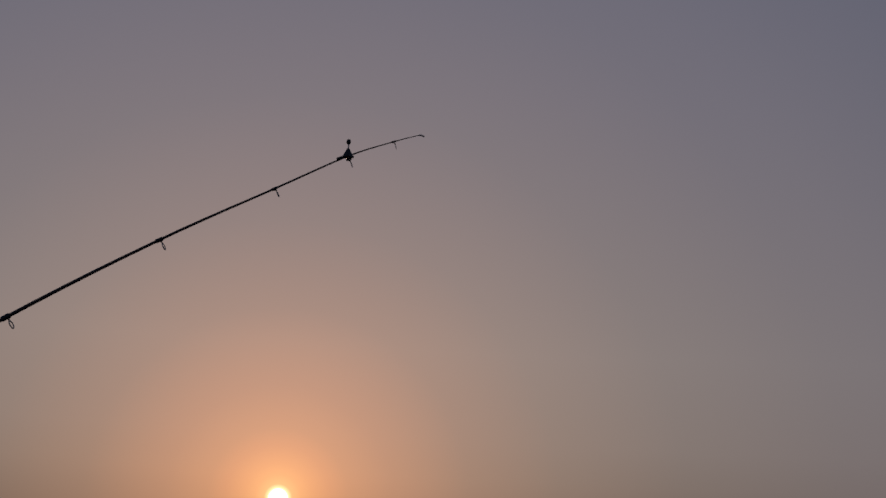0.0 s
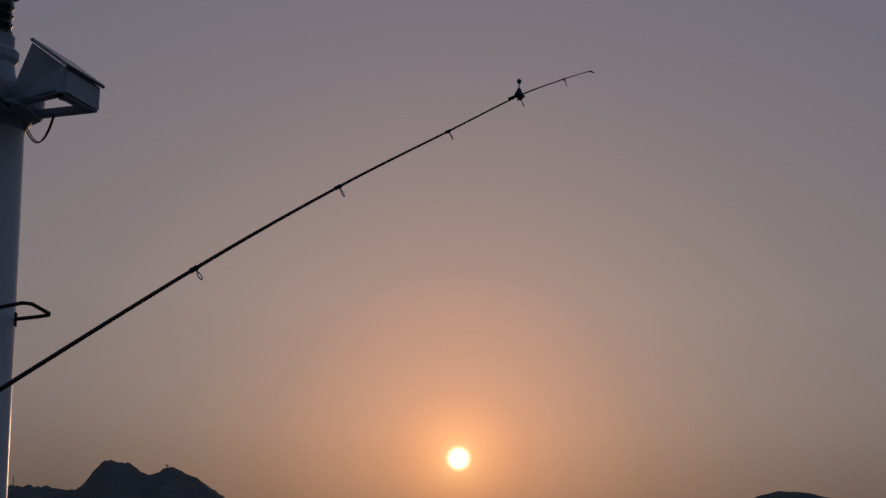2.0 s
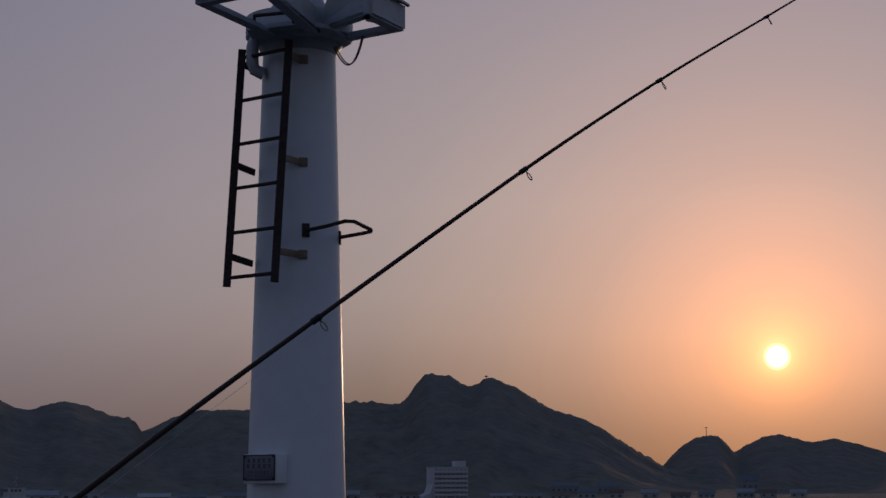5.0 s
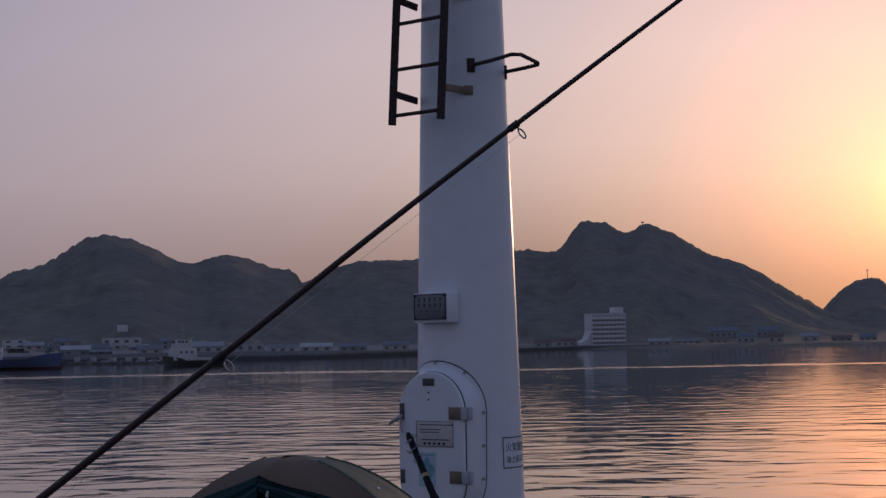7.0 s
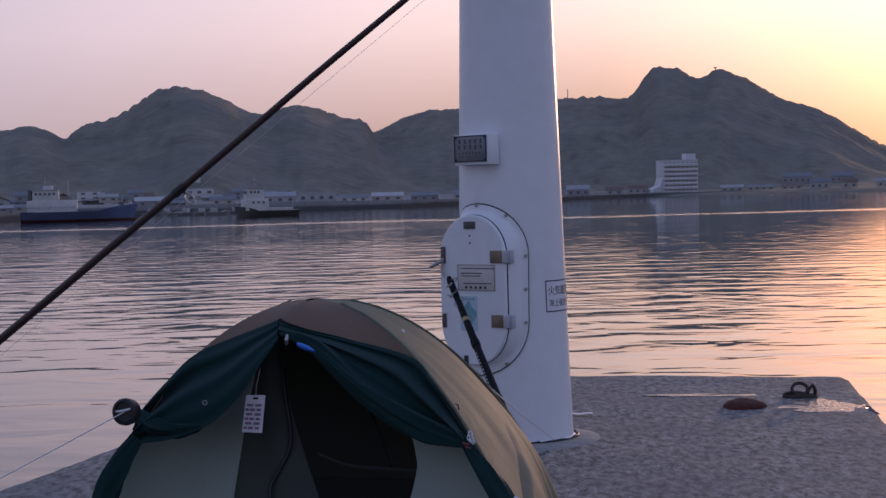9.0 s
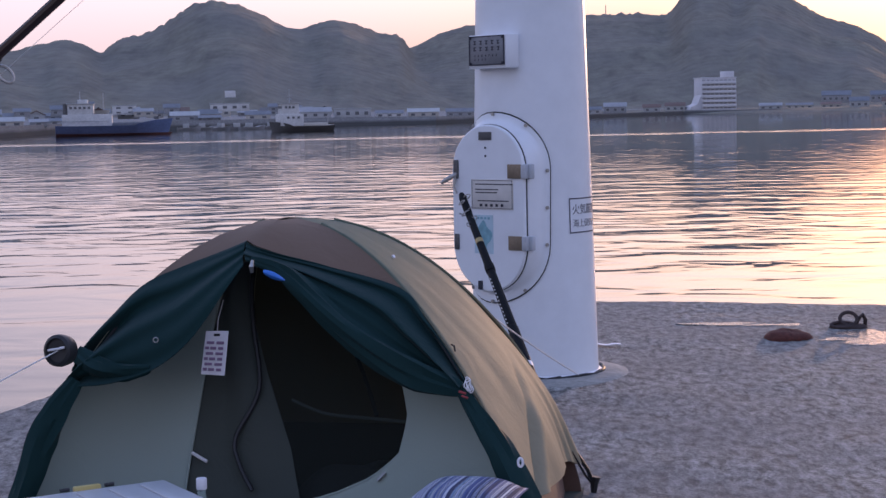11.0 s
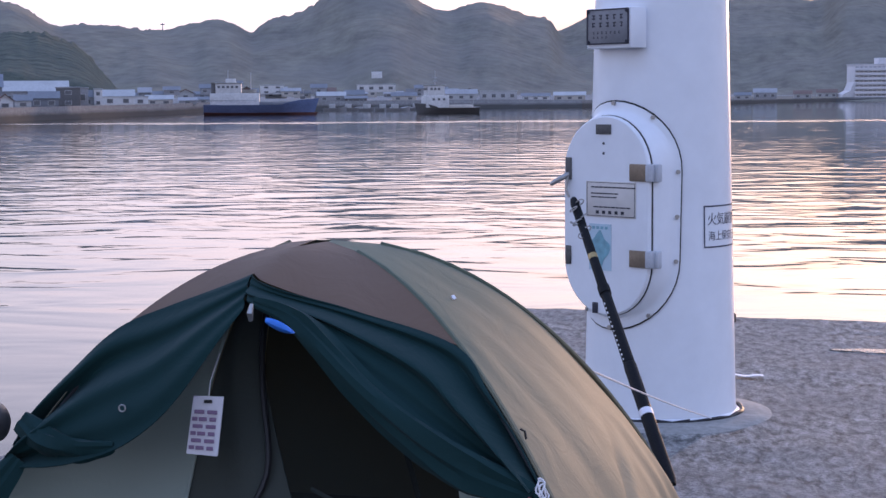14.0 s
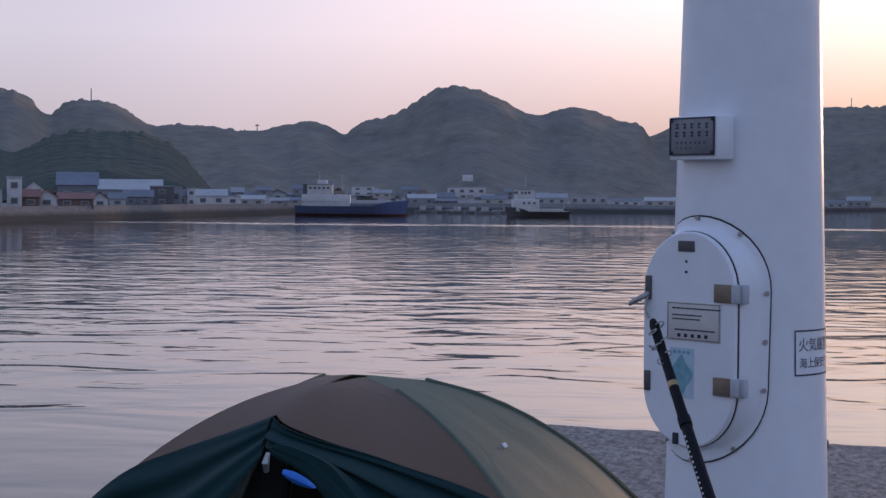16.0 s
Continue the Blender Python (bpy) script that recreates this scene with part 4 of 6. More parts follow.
part("fly_flap", sheet(flap(R_UP, R_LO, 1.7), 50, 36, 0.003), "green", tent, "dark green flap gathered in folds")


def rolled(pts, radii, off, turns=2.0, n=16, steps=44):
    """A rolled and gathered strip of cloth, with folds along it."""
    bm = B()
    rings = []
    for i in range(steps + 1):
        s = i / steps
        q = curve(pts, s)
        c = tent_at("front", q.x, q.y, off)
        q2 = curve(pts, min(1, s + 0.02))
        q1 = curve(pts, max(0, s - 0.02))
        d = (tent_at("front", q2.x, q2.y, off) - tent_at("front", q1.x, q1.y, off)).normalized()
        side = d.cross(Vector((0.1, 1, 0))).normalized()
        fwd = d.cross(side).normalized()
        r = float(np.interp(s, np.linspace(0, 1, len(radii)), radii))
        ring = []
        for k in range(n):
            a = 2 * math.pi * k / n
            w = 1 + 0.20 * math.sin(3 * a + turns * 2 * math.pi * s) + 0.11 * math.sin(7 * a - 4 * s) + 0.10 * noise.noise(Vector((math.cos(a) * 2, math.sin(a) * 2, s * 9)))
            ring.append(bm.verts.new(c + (side * math.cos(a) + fwd * math.sin(a) * 0.75) * r * w))
        rings.append(ring)
    for a, b in zip(rings, rings[1:]):
        for k in range(n):
            bm.faces.new((a[k], a[(k + 1) % n], b[(k + 1) % n], b[k]))
    bm.faces.new(rings[0][::-1])
    bm.faces.new(rings[-1])
    return bm


part("rolled_flap", rolled([(-0.1, 0.905), (0.13, 0.88), (0.27, 0.835), (0.46, 0.735), (0.64, 0.65), (0.79, 0.597), (0.96, 0.562)], [0.010, 0.022, 0.032, 0.036, 0.044, 0.045, 0.020], 0.035, 1.2), "green", tent, "dark green rolled flap")
part("rolled_flap", rolled([(0.955, 0.575), (0.97, 0.50), (0.99, 0.42), (1.0, 0.33), (1.015, 0.2), (1.03, 0.04)], [0.012, 0.027, 0.040, 0.046, 0.050, 0.04], 0.03, 0.8), "green", tent, "dark green rolled flap")
part("rolled_flap", rolled([(-0.97, 0.575), (-0.985, 0.50), (-0.99, 0.42), (-0.965, 0.32), (-0.96, 0.2), (-0.97, 0.03)], [0.022, 0.040, 0.048, 0.040, 0.032, 0.03], 0.03, 0.8), "green", tent, "dark green rolled flap")
part("rolled_flap", rolled([(-0.60, 0.61), (-0.75, 0.60), (-0.90, 0.61), (-1.06, 0.645)], [0.012, 0.030, 0.036, 0.026], 0.03, 0.8), "green", tent, "dark green rolled flap")
# end of the roll: a round dark stopper
e0 = Vector((-1.585, -4.60, 0.787))
ax = Vector((-0.35, -0.90, 0.10)).normalized()
m = ax.to_track_quat("Z", "Y").to_matrix().to_4x4()
m.translation = e0
bm = lathe(B(), [(0.030, -0.05), (0.047, -0.03), (0.052, 0.0), (0.050, 0.016), (0.040, 0.022), (0.036, 0.012), (0.010, 0.010)], 24)
bm.transform(m)
knob = part("vent_stopper", bm, "black", tent, "round black stopper at the flap's end")
part("stopper_tie", tube(B(), [m @ Vector((-0.03, 0.0, 0.02)), m @ Vector((0.012, 0.006, 0.027)), m @ Vector((0.032, 0.012, 0.022))], 0.004, 6), "white_cord", knob, "pale tie across the stopper")
for k, (p, q, w) in enumerate((((0.965, 0.566), (0.99, 0.560), 0.004), ((0.968, 0.555), (0.99, 0.549), 0.0035))):
    part("tie", tube(B(), [tent_at("front", *p, 0.08), tent_at("front", *q, 0.075)], w, 6), "red", tent, "dark red tie")
c = tent_at("front", 1.02, 0.585, 0.06)
for k in range(3):
    loop = [c + Vector((0.008 * math.cos(a + 0.8 * k) + 0.004 * k + 0.003 * math.sin(3 * a), 0.008 * math.sin(a + k) - 0.006, 0.018 * math.sin(a + 0.5 * k) - 0.006 * k)) for a in np.linspace(0, 2 * math.pi, 14)]
    part("cord_loop", tube(B(), loop, 0.0022, 6), "white_cord", tent, "looped white guy cord")
p = tent_at("front", 1.03, 0.665, 0.03)
part("elastic", tube(B(), [p + Vector((0.0, 0.01, 0.015)), p + Vector((0.010, 0.01, 0.010)), p + Vector((0.013, 0.01, -0.008))], 0.0028, 6), "black", tent)
part("eyelet", tube(B(), [tent_at("front", -0.62, 0.69, 0.06) + Vector((0.008 * math.cos(a), 0, 0.008 * math.sin(a))) for a in np.linspace(0, 6.28, 12)], 0.002, 5), "steel", tent)
bm = tube(B(), [Vector((-0.145, -4.935, 0.479)) + Vector((0.007 * math.cos(a), -0.004, 0.013 * math.sin(a))) for a in np.linspace(0, 6.28, 12)], 0.004, 5)
part("buckle", bm, "white_plastic", tent, "small white buckle on the rolled flap")
part("hook", tube(B(), [Vector((-0.988, -4.46, 1.05)), Vector((-0.990, -4.47, 1.03)), Vector((-0.991, -4.46, 1.012))], [0.004, 0.008, 0.006], 8), "steel", tent, "small steel hook under the peak")
bm = sheet(lambda a, b: Vector((-0.950 + 0.068 * a, -4.48, 1.014 - 0.028 * a)) + Vector((0, -0.012 * math.sin(math.pi * b), (b - 0.5) * 0.024 * math.sin(math.pi * min(1, 0.15 + a * 0.85)) ** 0.7)), 14, 8, 0.006)
part("pouch", bm, "blue", tent, "bright blue pouch clipped under the peak")
part("patch", block(B(), Matrix.Translation(tent_at("right", -0.28, 0.885, 0.012)) @ pose(0, 0, 0, 20, 50, -20), 0.012, 0.012, 0.004, 0.001), "white_plastic", tent, "tiny white patch on the fly")
# corner strap, peg and guy lines
pk = Vector((0.158, -3.174, 0.0))
part("corner_strap", tube(B(), [tent_at("right", 0.96, 0.19, 0.0), pk + Vector((-0.02, -0.02, 0.09)), pk + Vector((0, 0, 0.03))], [0.008, 0.010, 0.012], 4), "black", tent, "black webbing strap at the corner")
part("corner_strap", tube(B(), [tent_at("right", 0.90, 0.16, 0.0), pk + Vector((-0.03, -0.03, 0.07)), pk + Vector((0, 0, 0.03))], 0.006, 4), "black", tent, "black webbing strap at the corner")
part("peg", tube(B(), [pk + Vector((0.01, 0, 0.06)), pk + Vector((0.005, 0, 0.03)), pk + Vector((0, 0, -0.05))], [0.022, 0.016, 0.006], 8), "black", tent, "black corner peg")
a, b = Vector((-0.225, -3.30, 0.715)), Vector((0.233, -0.32, 0.03))
part("guy_line", tube(B(), [a.lerp(b, s) - Vector((0, 0, 0.008 * math.sin(math.pi * s))) for s in np.linspace(0, 1, 14)], 0.0035, 6), "white_cord", tent, "white guy line to the column")
a, b = e0 + ax * 0.01, Vector((-3.30, -4.95, 0.02))
part("guy_line", tube(B(), [a.lerp(b, s) - Vector((0, 0, 0.03 * math.sin(math.pi * s))) for s in np.linspace(0, 1, 10)], 0.0025, 6), "white_cord", tent, "white guy line to the pier's edge")
part("groundsheet", sheet(lambda a, b: Vector((*(T_FL.lerp(T_FR, a).lerp(T_BL.lerp(T_BR, a), b)), 0.016)), 8, 8, 0.003), "charcoal", tent, "dark groundsheet")

rope = tagged(part("rope", tube(B(), [on_column(a, 0.02 + 0.006 * math.sin(a * 0.2), 0.03) for a in range(20, 381, 12)], 0.011, 6), "rubber"), "dark rope looped round the foot of the white column", "rope")

# bundled bedding just seen through the netting
M["bedding"] = cloth("grey_bedding", (0.10, 0.10, 0.10))


def heap(x, y, sx, sy, sz, seed):
    bm = B()
    n, mrow = 24, 10
    rows = []
    for j in range(mrow + 1):
        t = math.pi / 2 * j / mrow
        rows.append([bm.verts.new((x + sx * math.cos(t) ** 0.7 * math.cos(a) * (1 + 0.12 * noise.noise(Vector((math.cos(a), math.sin(a), seed)))), y + sy * math.cos(t) ** 0.7 * math.sin(a),
                                   0.02 + sz * math.sin(t) * (1 + 0.2 * noise.noise(Vector((math.cos(a) * 2, t * 2, seed)))))) for a in (2 * math.pi * k / n for k in range(n))])
    for a, b in zip(rows, rows[1:]):
        for k in range(n):
            bm.faces.new((a[k], a[(k + 1) % n], b[(k + 1) % n], b[k]))
    bmesh.ops.remove_doubles(bm, verts=bm.verts, dist=1e-4)
    return bm


tagged(part("bedding", heap(-0.62, -4.15, 0.38, 0.25, 0.30, 2), "bedding"), "grey bundled bedding lying inside the dark tent", "bedding")

# repellent card that hangs at the door
card = thing("repellent_card", "white plastic repellent card with mauve slots on a cord", "card", at=(0, 0, 0))
cp = [Vector(p) for p in ((-1.170, -4.315, 0.806), (-1.094, -4.315, 0.804), (-1.112, -4.315, 0.656), (-1.191, -4.315, 0.662))]
bm = sheet(lambda a, b: cp[0].lerp(cp[1], a).lerp(cp[3].lerp(cp[2], a), b), 6, 8, 0.007)
part("panel", bm, "white_plastic", card, bevel=0.002)
for j in range(6):
    row = ((0.16, 0.16), (0.42, 0.24), (0.74, 0.2)) if j % 2 else ((0.28, 0.30), (0.70, 0.30))
    for a, w in row:
        v = 0.26 + j * 0.122
        c = cp[0].lerp(cp[1], a).lerp(cp[3].lerp(cp[2], a), v)
        part("slot", block(B(), Matrix.Translation(c + Vector((0, -0.005, 0))) @ pose(0, 0, 0, 0, 2, 0), 0.083 * w, 0.004, 0.0095, 0.001), "purple", card)
part("cord", tube(B(), [Vector((-1.132, -4.315, 0.796)), Vector((-1.130, -4.30, 0.84)), Vector((-1.120, -4.24, 0.90))], 0.0014, 5), "white_cord", card)
part("eye", block(B(), Matrix.Translation(cp[0].lerp(cp[1], 0.5) + Vector((0, -0.004, -0.012))), 0.02, 0.004, 0.008, 0.001), "black", card)

# things laid before the door
M["milky"] = surface("milky_plastic", (0.50, 0.51, 0.53), rough=0.35, grain=20, vary=0.04, bump=0.03, stain_amount=0.1, spec=0.5)
M["yellow"] = surface("yellow_plastic", (0.48, 0.38, 0.14), rough=0.45, grain=30, vary=0.05, bump=0.03)


def in_box(x, y, z=0.0):
    return Matrix.Translation((-1.245, -4.735, 0)) @ pose(0, 0, 0, 0, 0, 32.5) @ Matrix.Translation((x, y, z))


crate = thing("storage_case", "milky plastic storage case with yellow catch", "storage box")
part("body", block(B(), in_box(-0.27, -0.22, 0.190), 0.52, 0.42, 0.365, 0.02), "milky", crate)
part("lid", block(B(), in_box(-0.27, -0.22, 0.382), 0.56, 0.46, 0.032, 0.010), "milky", crate, "milky lid")
for k in range(5):
    part("lid_rib", block(B(), in_box(-0.47 + 0.1 * k, -0.22, 0.401), 0.045, 0.36, 0.006, 0.002), "milky", crate)
part("catch", block(B(), in_box(-0.24, 0.012, 0.385), 0.085, 0.02, 0.05, 0.004), "yellow", crate, "yellow catch")
for s in (-0.31, -0.17):
    part("catch_pivot", tube(B(), [in_box(s - 0.014, 0.01, 0.404).translation, in_box(s + 0.014, 0.01, 0.404).translation], 0.006, 8), "black", crate)

bottle = thing("drink_bottle", "clear plastic drink bottle with white cap", "bottle")


def build_glass(n, b, at):
    b.inputs["Base Color"].default_value = (0.80, 0.90, 0.88, 1)
    b.inputs["Roughness"].default_value = 0.08
    b.inputs["Transmission Weight"].default_value = 0.9
    b.inputs["IOR"].default_value = 1.35


M["clear"] = material("clear_plastic", build_glass)
bx, by = -1.115, -4.80
part("body", lathe(B(), [(0.030, 0.003), (0.033, 0.01), (0.033, 0.20), (0.031, 0.21), (0.033, 0.22), (0.033, 0.30), (0.026, 0.335), (0.014, 0.365), (0.013, 0.385)], 24, (bx, by)), "clear", bottle)
part("cap", lathe(B(), [(0.0155, 0.382), (0.0165, 0.386), (0.0165, 0.412), (0.015, 0.416)], 20, (bx, by)), "white_plastic", bottle, "white screw cap")


def build_stripes(n, b, at):
    x = n("ShaderNodeSeparateXYZ", None, i0=at).outputs[0]
    fine = n("ShaderNodeTexNoise", None, Vector=at, Scale=260.0, Detail=2.0).outputs[0]
    w = n("ShaderNodeTexNoise", {"noise_dimensions": "1D"}, W=n.math("MULTIPLY", x, 60.0), Scale=1.0, Detail=2.0, Roughness=0.7).outputs[0]
    col = n.ramp(w, [(0.34, (0.02, 0.025, 0.07)), (0.44, (0.05, 0.075, 0.20)), (0.50, (0.55, 0.56, 0.62)), (0.54, (0.02, 0.025, 0.06)), (0.60, (0.13, 0.20, 0.30)), (0.66, (0.6, 0.6, 0.62))], "CONSTANT")
    n.tree.links.new(col, b.inputs["Base Color"])
    b.inputs["Roughness"].default_value = 0.85
    n.tree.links.new(n("ShaderNodeBump", None, Height=fine, Strength=0.3, Distance=0.002).outputs[0], b.inputs["Normal"])


M["stripes"] = material("striped_cloth", build_stripes)


def pillow(a, b, top):
    x, y = (a - 0.5) * 2, (b - 0.5) * 2
    bulge = (1 - x ** 4) * (1 - y ** 4)
    return Vector((0.15 * x, 0.20 * y, 0.06 + (0.055 * bulge * (1 if top else -1))))


cushion = thing("folding_seat", "folding seat with blue and white striped cushion", "seat", at=(-0.315, -5.02, 0.0))
bm = sheet(lambda a, b: pillow(a, b, True), 18, 18)
me = bpy.data.meshes.new("x")
s2 = sheet(lambda a, b: pillow(a, b, False), 18, 18)
s2.to_mesh(me)
s2.free()
bm.from_mesh(me)
bpy.data.meshes.remove(me)
bmesh.ops.remove_doubles(bm, verts=bm.verts, dist=1e-4)
seat = part("cushion", bm, "stripes", cushion, "blue and white striped cushion")
seat.matrix_local = pose(0, 0, 0.325, 0, 0, -14)
for x in (-0.12, 0.12):
    for y in (-1, 1):
        part("leg", tube(B(), [(x, -0.16 * y, 0.0), (x, 0.16 * y, 0.345)], 0.009, 8), "steel", cushion)

# ---- fishing rods ----
M["blank"] = surface("dark_red_rod_lacquer", (0.030, 0.011, 0.011), rough=0.32, grain=60, vary=0.2, bump=0.02, spec=0.55)
M["grip"] = surface("black_foam_grip", (0.008, 0.008, 0.009), rough=0.6, grain=150, vary=0.3, bump=0.3, spec=0.15)
M["gold"] = surface("gold_trim", (0.42, 0.31, 0.14), rough=0.4, metal=0.6, grain=60, vary=0.2, bump=0.1)

rod = thing("fishing_rod", "dark red fishing rod propped up with a bell near its tip", "fishing rod", group="fishing rods")
G = [Vector(p) for p in ((-0.847, -7.803, 1.599), (-0.261, -8.014, 2.033), (0.146, -8.16, 2.322), (0.407, -8.249, 2.492), (0.613, -8.304, 2.613), (0.750, -8.329, 2.694), (0.842, -8.343, 2.736), (0.892, -8.347, 2.756))]
butt = G[0] + (G[0] - G[1]) * (1.585 / (G[1].z - G[0].z))
way_down = (G[0] - butt)
line = [butt, butt + way_down * 0.15, butt + way_down * 0.3, butt + way_down * 0.6, G[0], G[0].lerp(G[1], 0.5) + Vector((0, 0, 0.004))] + G[1:]
part("blank", tube(B(), [curve(line, s) for s in np.linspace(0, 1, 60)], [float(np.interp(s * 12, range(13), [0.014, 0.0135, 0.0122, 0.0100, 0.0074, 0.0063, 0.0052, 0.0039, 0.0029, 0.0021, 0.0016, 0.0011, 0.0008])) for s in np.linspace(0, 1, 60)], 10), "blank", rod, "dark red lacquered blank")
part("grip", tube(B(), [butt, butt + way_down * 0.04, butt + way_down * 0.2, butt + way_down * 0.22], [0.016, 0.019, 0.018, 0.014], 12), "grip", rod, "black foam grip")
for k, g in enumerate(G[:7]):
    if k == 5:
        g = G[4].lerp(G[6], 0.62)
    d = (G[k + 1] - G[k]).normalized()
    side = Vector((0.25, 0.15, -1))
    side = (side - d * side.dot(d)).normalized()
    r = (0.0105, 0.0085, 0.0066, 0.0055, 0.0045, 0.004, 0.0036)[k]
    c = g + side * (r * 2.0 + 0.004)
    across = (d.cross(side) * 0.75 + d * 0.3).normalized()
    ringp = [c + side * math.cos(a) * r * 1.25 + across * math.sin(a) * r for a in np.linspace(0, 2 * math.pi, 15)]
    guide = part("guide", tube(B(), ringp, r * 0.20, 6), "steel", rod, "steel line guide")
    part("guide_foot", tube(B(), [g - d * r * 1.6, g + side * 0.004, c - side * r * 1.1], [r * 0.25, r * 0.32, r * 0.25], 6), "black", guide)
    part("wrap", tube(B(), [g - d * r * 1.8, g + d * r * 0.8], r * 0.12 + (0.0080, 0.0062, 0.0046, 0.0034, 0.0025, 0.002, 0.0013)[k], 8), "black", guide)
run = [butt + way_down * 0.22 + Vector((0.02, 0, -0.03))] + [g + Vector((0.006, 0.004, -0.022 + 0.0024 * k)) for k, g in enumerate(G[:2])]
part("fishing_line", tube(B(), run, 0.0004, 4), "white_cord", rod, "thin pale fishing line under the blank")
part("tip_ring", tube(B(), [G[7], G[7] + Vector((0.006, 0, 0.001)), G[7] + Vector((0.012, 0, -0.001))], 0.0016, 6), "steel", rod)
bl = G[5] + Vector((0, 0, 0.002))
bell = part("bell_clip", tube(B(), [bl + Vector((0, 0, -0.004)), bl + Vector((0, 0, 0.002)), bl + Vector((0, 0, 0.014))], [0.011, 0.009, 0.0025], 10), "black", rod, "black clip of the bite bell")
part("bell_stem", tube(B(), [bl + Vector((0, 0, 0.012)), bl + Vector((0.0005, 0, 0.028))], 0.0014, 6), "steel", bell)
part("bell_ball", lathe(B(), [(0.0005, 2.7185), (0.003, 2.7195), (0.0045, 2.7225), (0.0045, 2.7255), (0.003, 2.7285), (0.0005, 2.7295)], 14, (bl.x, bl.y)), "black", bell, "small black bell")
part("clip_arm", tube(B(), [bl + Vector((-0.022, 0, -0.011)), bl, bl + Vector((0.012, 0, -0.002))], 0.0028, 6), "black", bell)

rod2 = thing("fishing_rod", "black telescopic fishing rod leaning on the hatch latch", "fishing rod", group="fishing rods")
r_top, r_foot = Vector((-0.378, -0.50, 1.003)), Vector((0.03, -1.62, 0.0))
d = (r_top - r_foot)
part("handle", tube(B(), [r_foot + d * s for s in (0.0, 0.02, 0.40, 0.41)], [0.022, 0.028, 0.028, 0.024], 14), "grip", rod2, "black handle")
part("section", tube(B(), [r_foot + d * s for s in (0.41, 0.68, 0.685)], [0.0255, 0.0225, 0.020], 14), "grip", rod2, "black lacquered section")
part("section", tube(B(), [r_foot + d * s for s in (0.685, 0.93, 0.935)], [0.0225, 0.0195, 0.016], 14), "grip", rod2, "black lacquered section")
part("collar", tube(B(), [r_foot + d * s for s in (0.665, 0.695)], 0.027, 14), "grip", rod2)
part("tape", tube(B(), [r_foot + d * s for s in (0.225, 0.245)], 0.0295, 14), "white_plastic", rod2, "white tape band")
part("gold_band", tube(B(), [r_foot + d * s for s in (0.80, 0.818)], 0.0218, 14), "gold", rod2, "gold trim band")
nrm = Vector((-0.25, -0.9, -0.35)).normalized()
nrm = (nrm - d.normalized() * nrm.dot(d.normalized())).normalized()
bm = B()
rng = random.Random(3)
for k in range(13):
    c = r_foot + d * (0.42 + k * 0.017) + nrm * 0.0262
    mm = d.normalized().to_track_quat("X", "Z").to_matrix().to_4x4()
    mm.translation = c
    block(bm, mm, 0.011 * rng.uniform(0.4, 1), 0.005, 0.004)
ob = part("print_bars", bm, "white_cord", rod2, "pale worn lettering", smooth=False)
for k in range(6):
    c = r_foot + d * (0.905 + 0.024 * k)
    w, out = 0.013 + 0.003 * (k % 3), Vector((0.020 if k % 2 else -0.016, -0.022, 0.004 * k - 0.008))
    guide = part("guide", tube(B(), [c + out + Vector((w * math.cos(a), 0.012 * math.sin(a + k), 0.8 * w * math.sin(a + 0.5 * k))) for a in np.linspace(0, 6.28, 13)], 0.0032, 6), "steel", rod2, "folded steel guide")
    part("guide_foot", tube(B(), [c, c + out * 0.6 + Vector((0, 0, 0.012)), c + out], 0.0035, 6), "black", guide)
part("tip_cap", tube(B(), [r_foot + d * s for s in (0.93, 0.96, 1.03, 1.05)], [0.019, 0.021, 0.021, 0.014], 12), "grip", rod2, "black tip cap")
part("hook", tube(B(), [r_top + Vector((-0.03, -0.02, -0.05)), r_top + Vector((0.0, -0.03, -0.062)), r_top + Vector((0.03, -0.02, -0.045))], 0.005, 6), "steel", rod2)

# ---- things on the pier ----
ring_t = thing("mooring_ring", "rusty iron mooring ring and shackle lying on the pier", "mooring ring", at=(2.13, 1.76, 0))
ring_t.scale = (0.76, 0.76, 0.76)
base = part("base_plate", heap(0, 0, 0.17, 0.10, 0.05, 5), "rust", ring_t)
base.location.z = -0.02
part("ring", tube(B(), [(0.0 + 0.075 * math.cos(a), -0.03 + 0.03 * math.sin(a), 0.085 + 0.055 * math.sin(a)) for a in np.linspace(0, 2 * math.pi, 22)], 0.017, 8), "rust", ring_t)
part("shackle", tube(B(), [(0.06, -0.02, 0.02), (0.09, -0.03, 0.09), (0.125, -0.02, 0.12), (0.155, 0.0, 0.07), (0.15, 0.02, 0.0)], 0.018, 8), "rust", ring_t)
part("chain_link", tube(B(), [(-0.06 + 0.10 * math.cos(a), -0.06 + 0.03 * math.sin(a), 0.035 + 0.02 * math.sin(a)) for a in np.linspace(0, 2 * math.pi, 18)], 0.016, 8), "rust", ring_t)
M["mat"] = surface("red_brown_cloth", (0.085, 0.024, 0.017), rough=0.9, grain=50, vary=0.4, bump=0.6, stain=10, stain_amount=0.5, fine=0.01)
bm = heap(1.655, 1.30, 0.155, 0.16, 0.055, 8)
for v in bm.verts:
    v.co.z += 0.012 * noise.noise(v.co * 18) - 0.02
tagged(part("rag", bm, "mat"), "crumpled red-brown rag lying on the concrete", "rag")


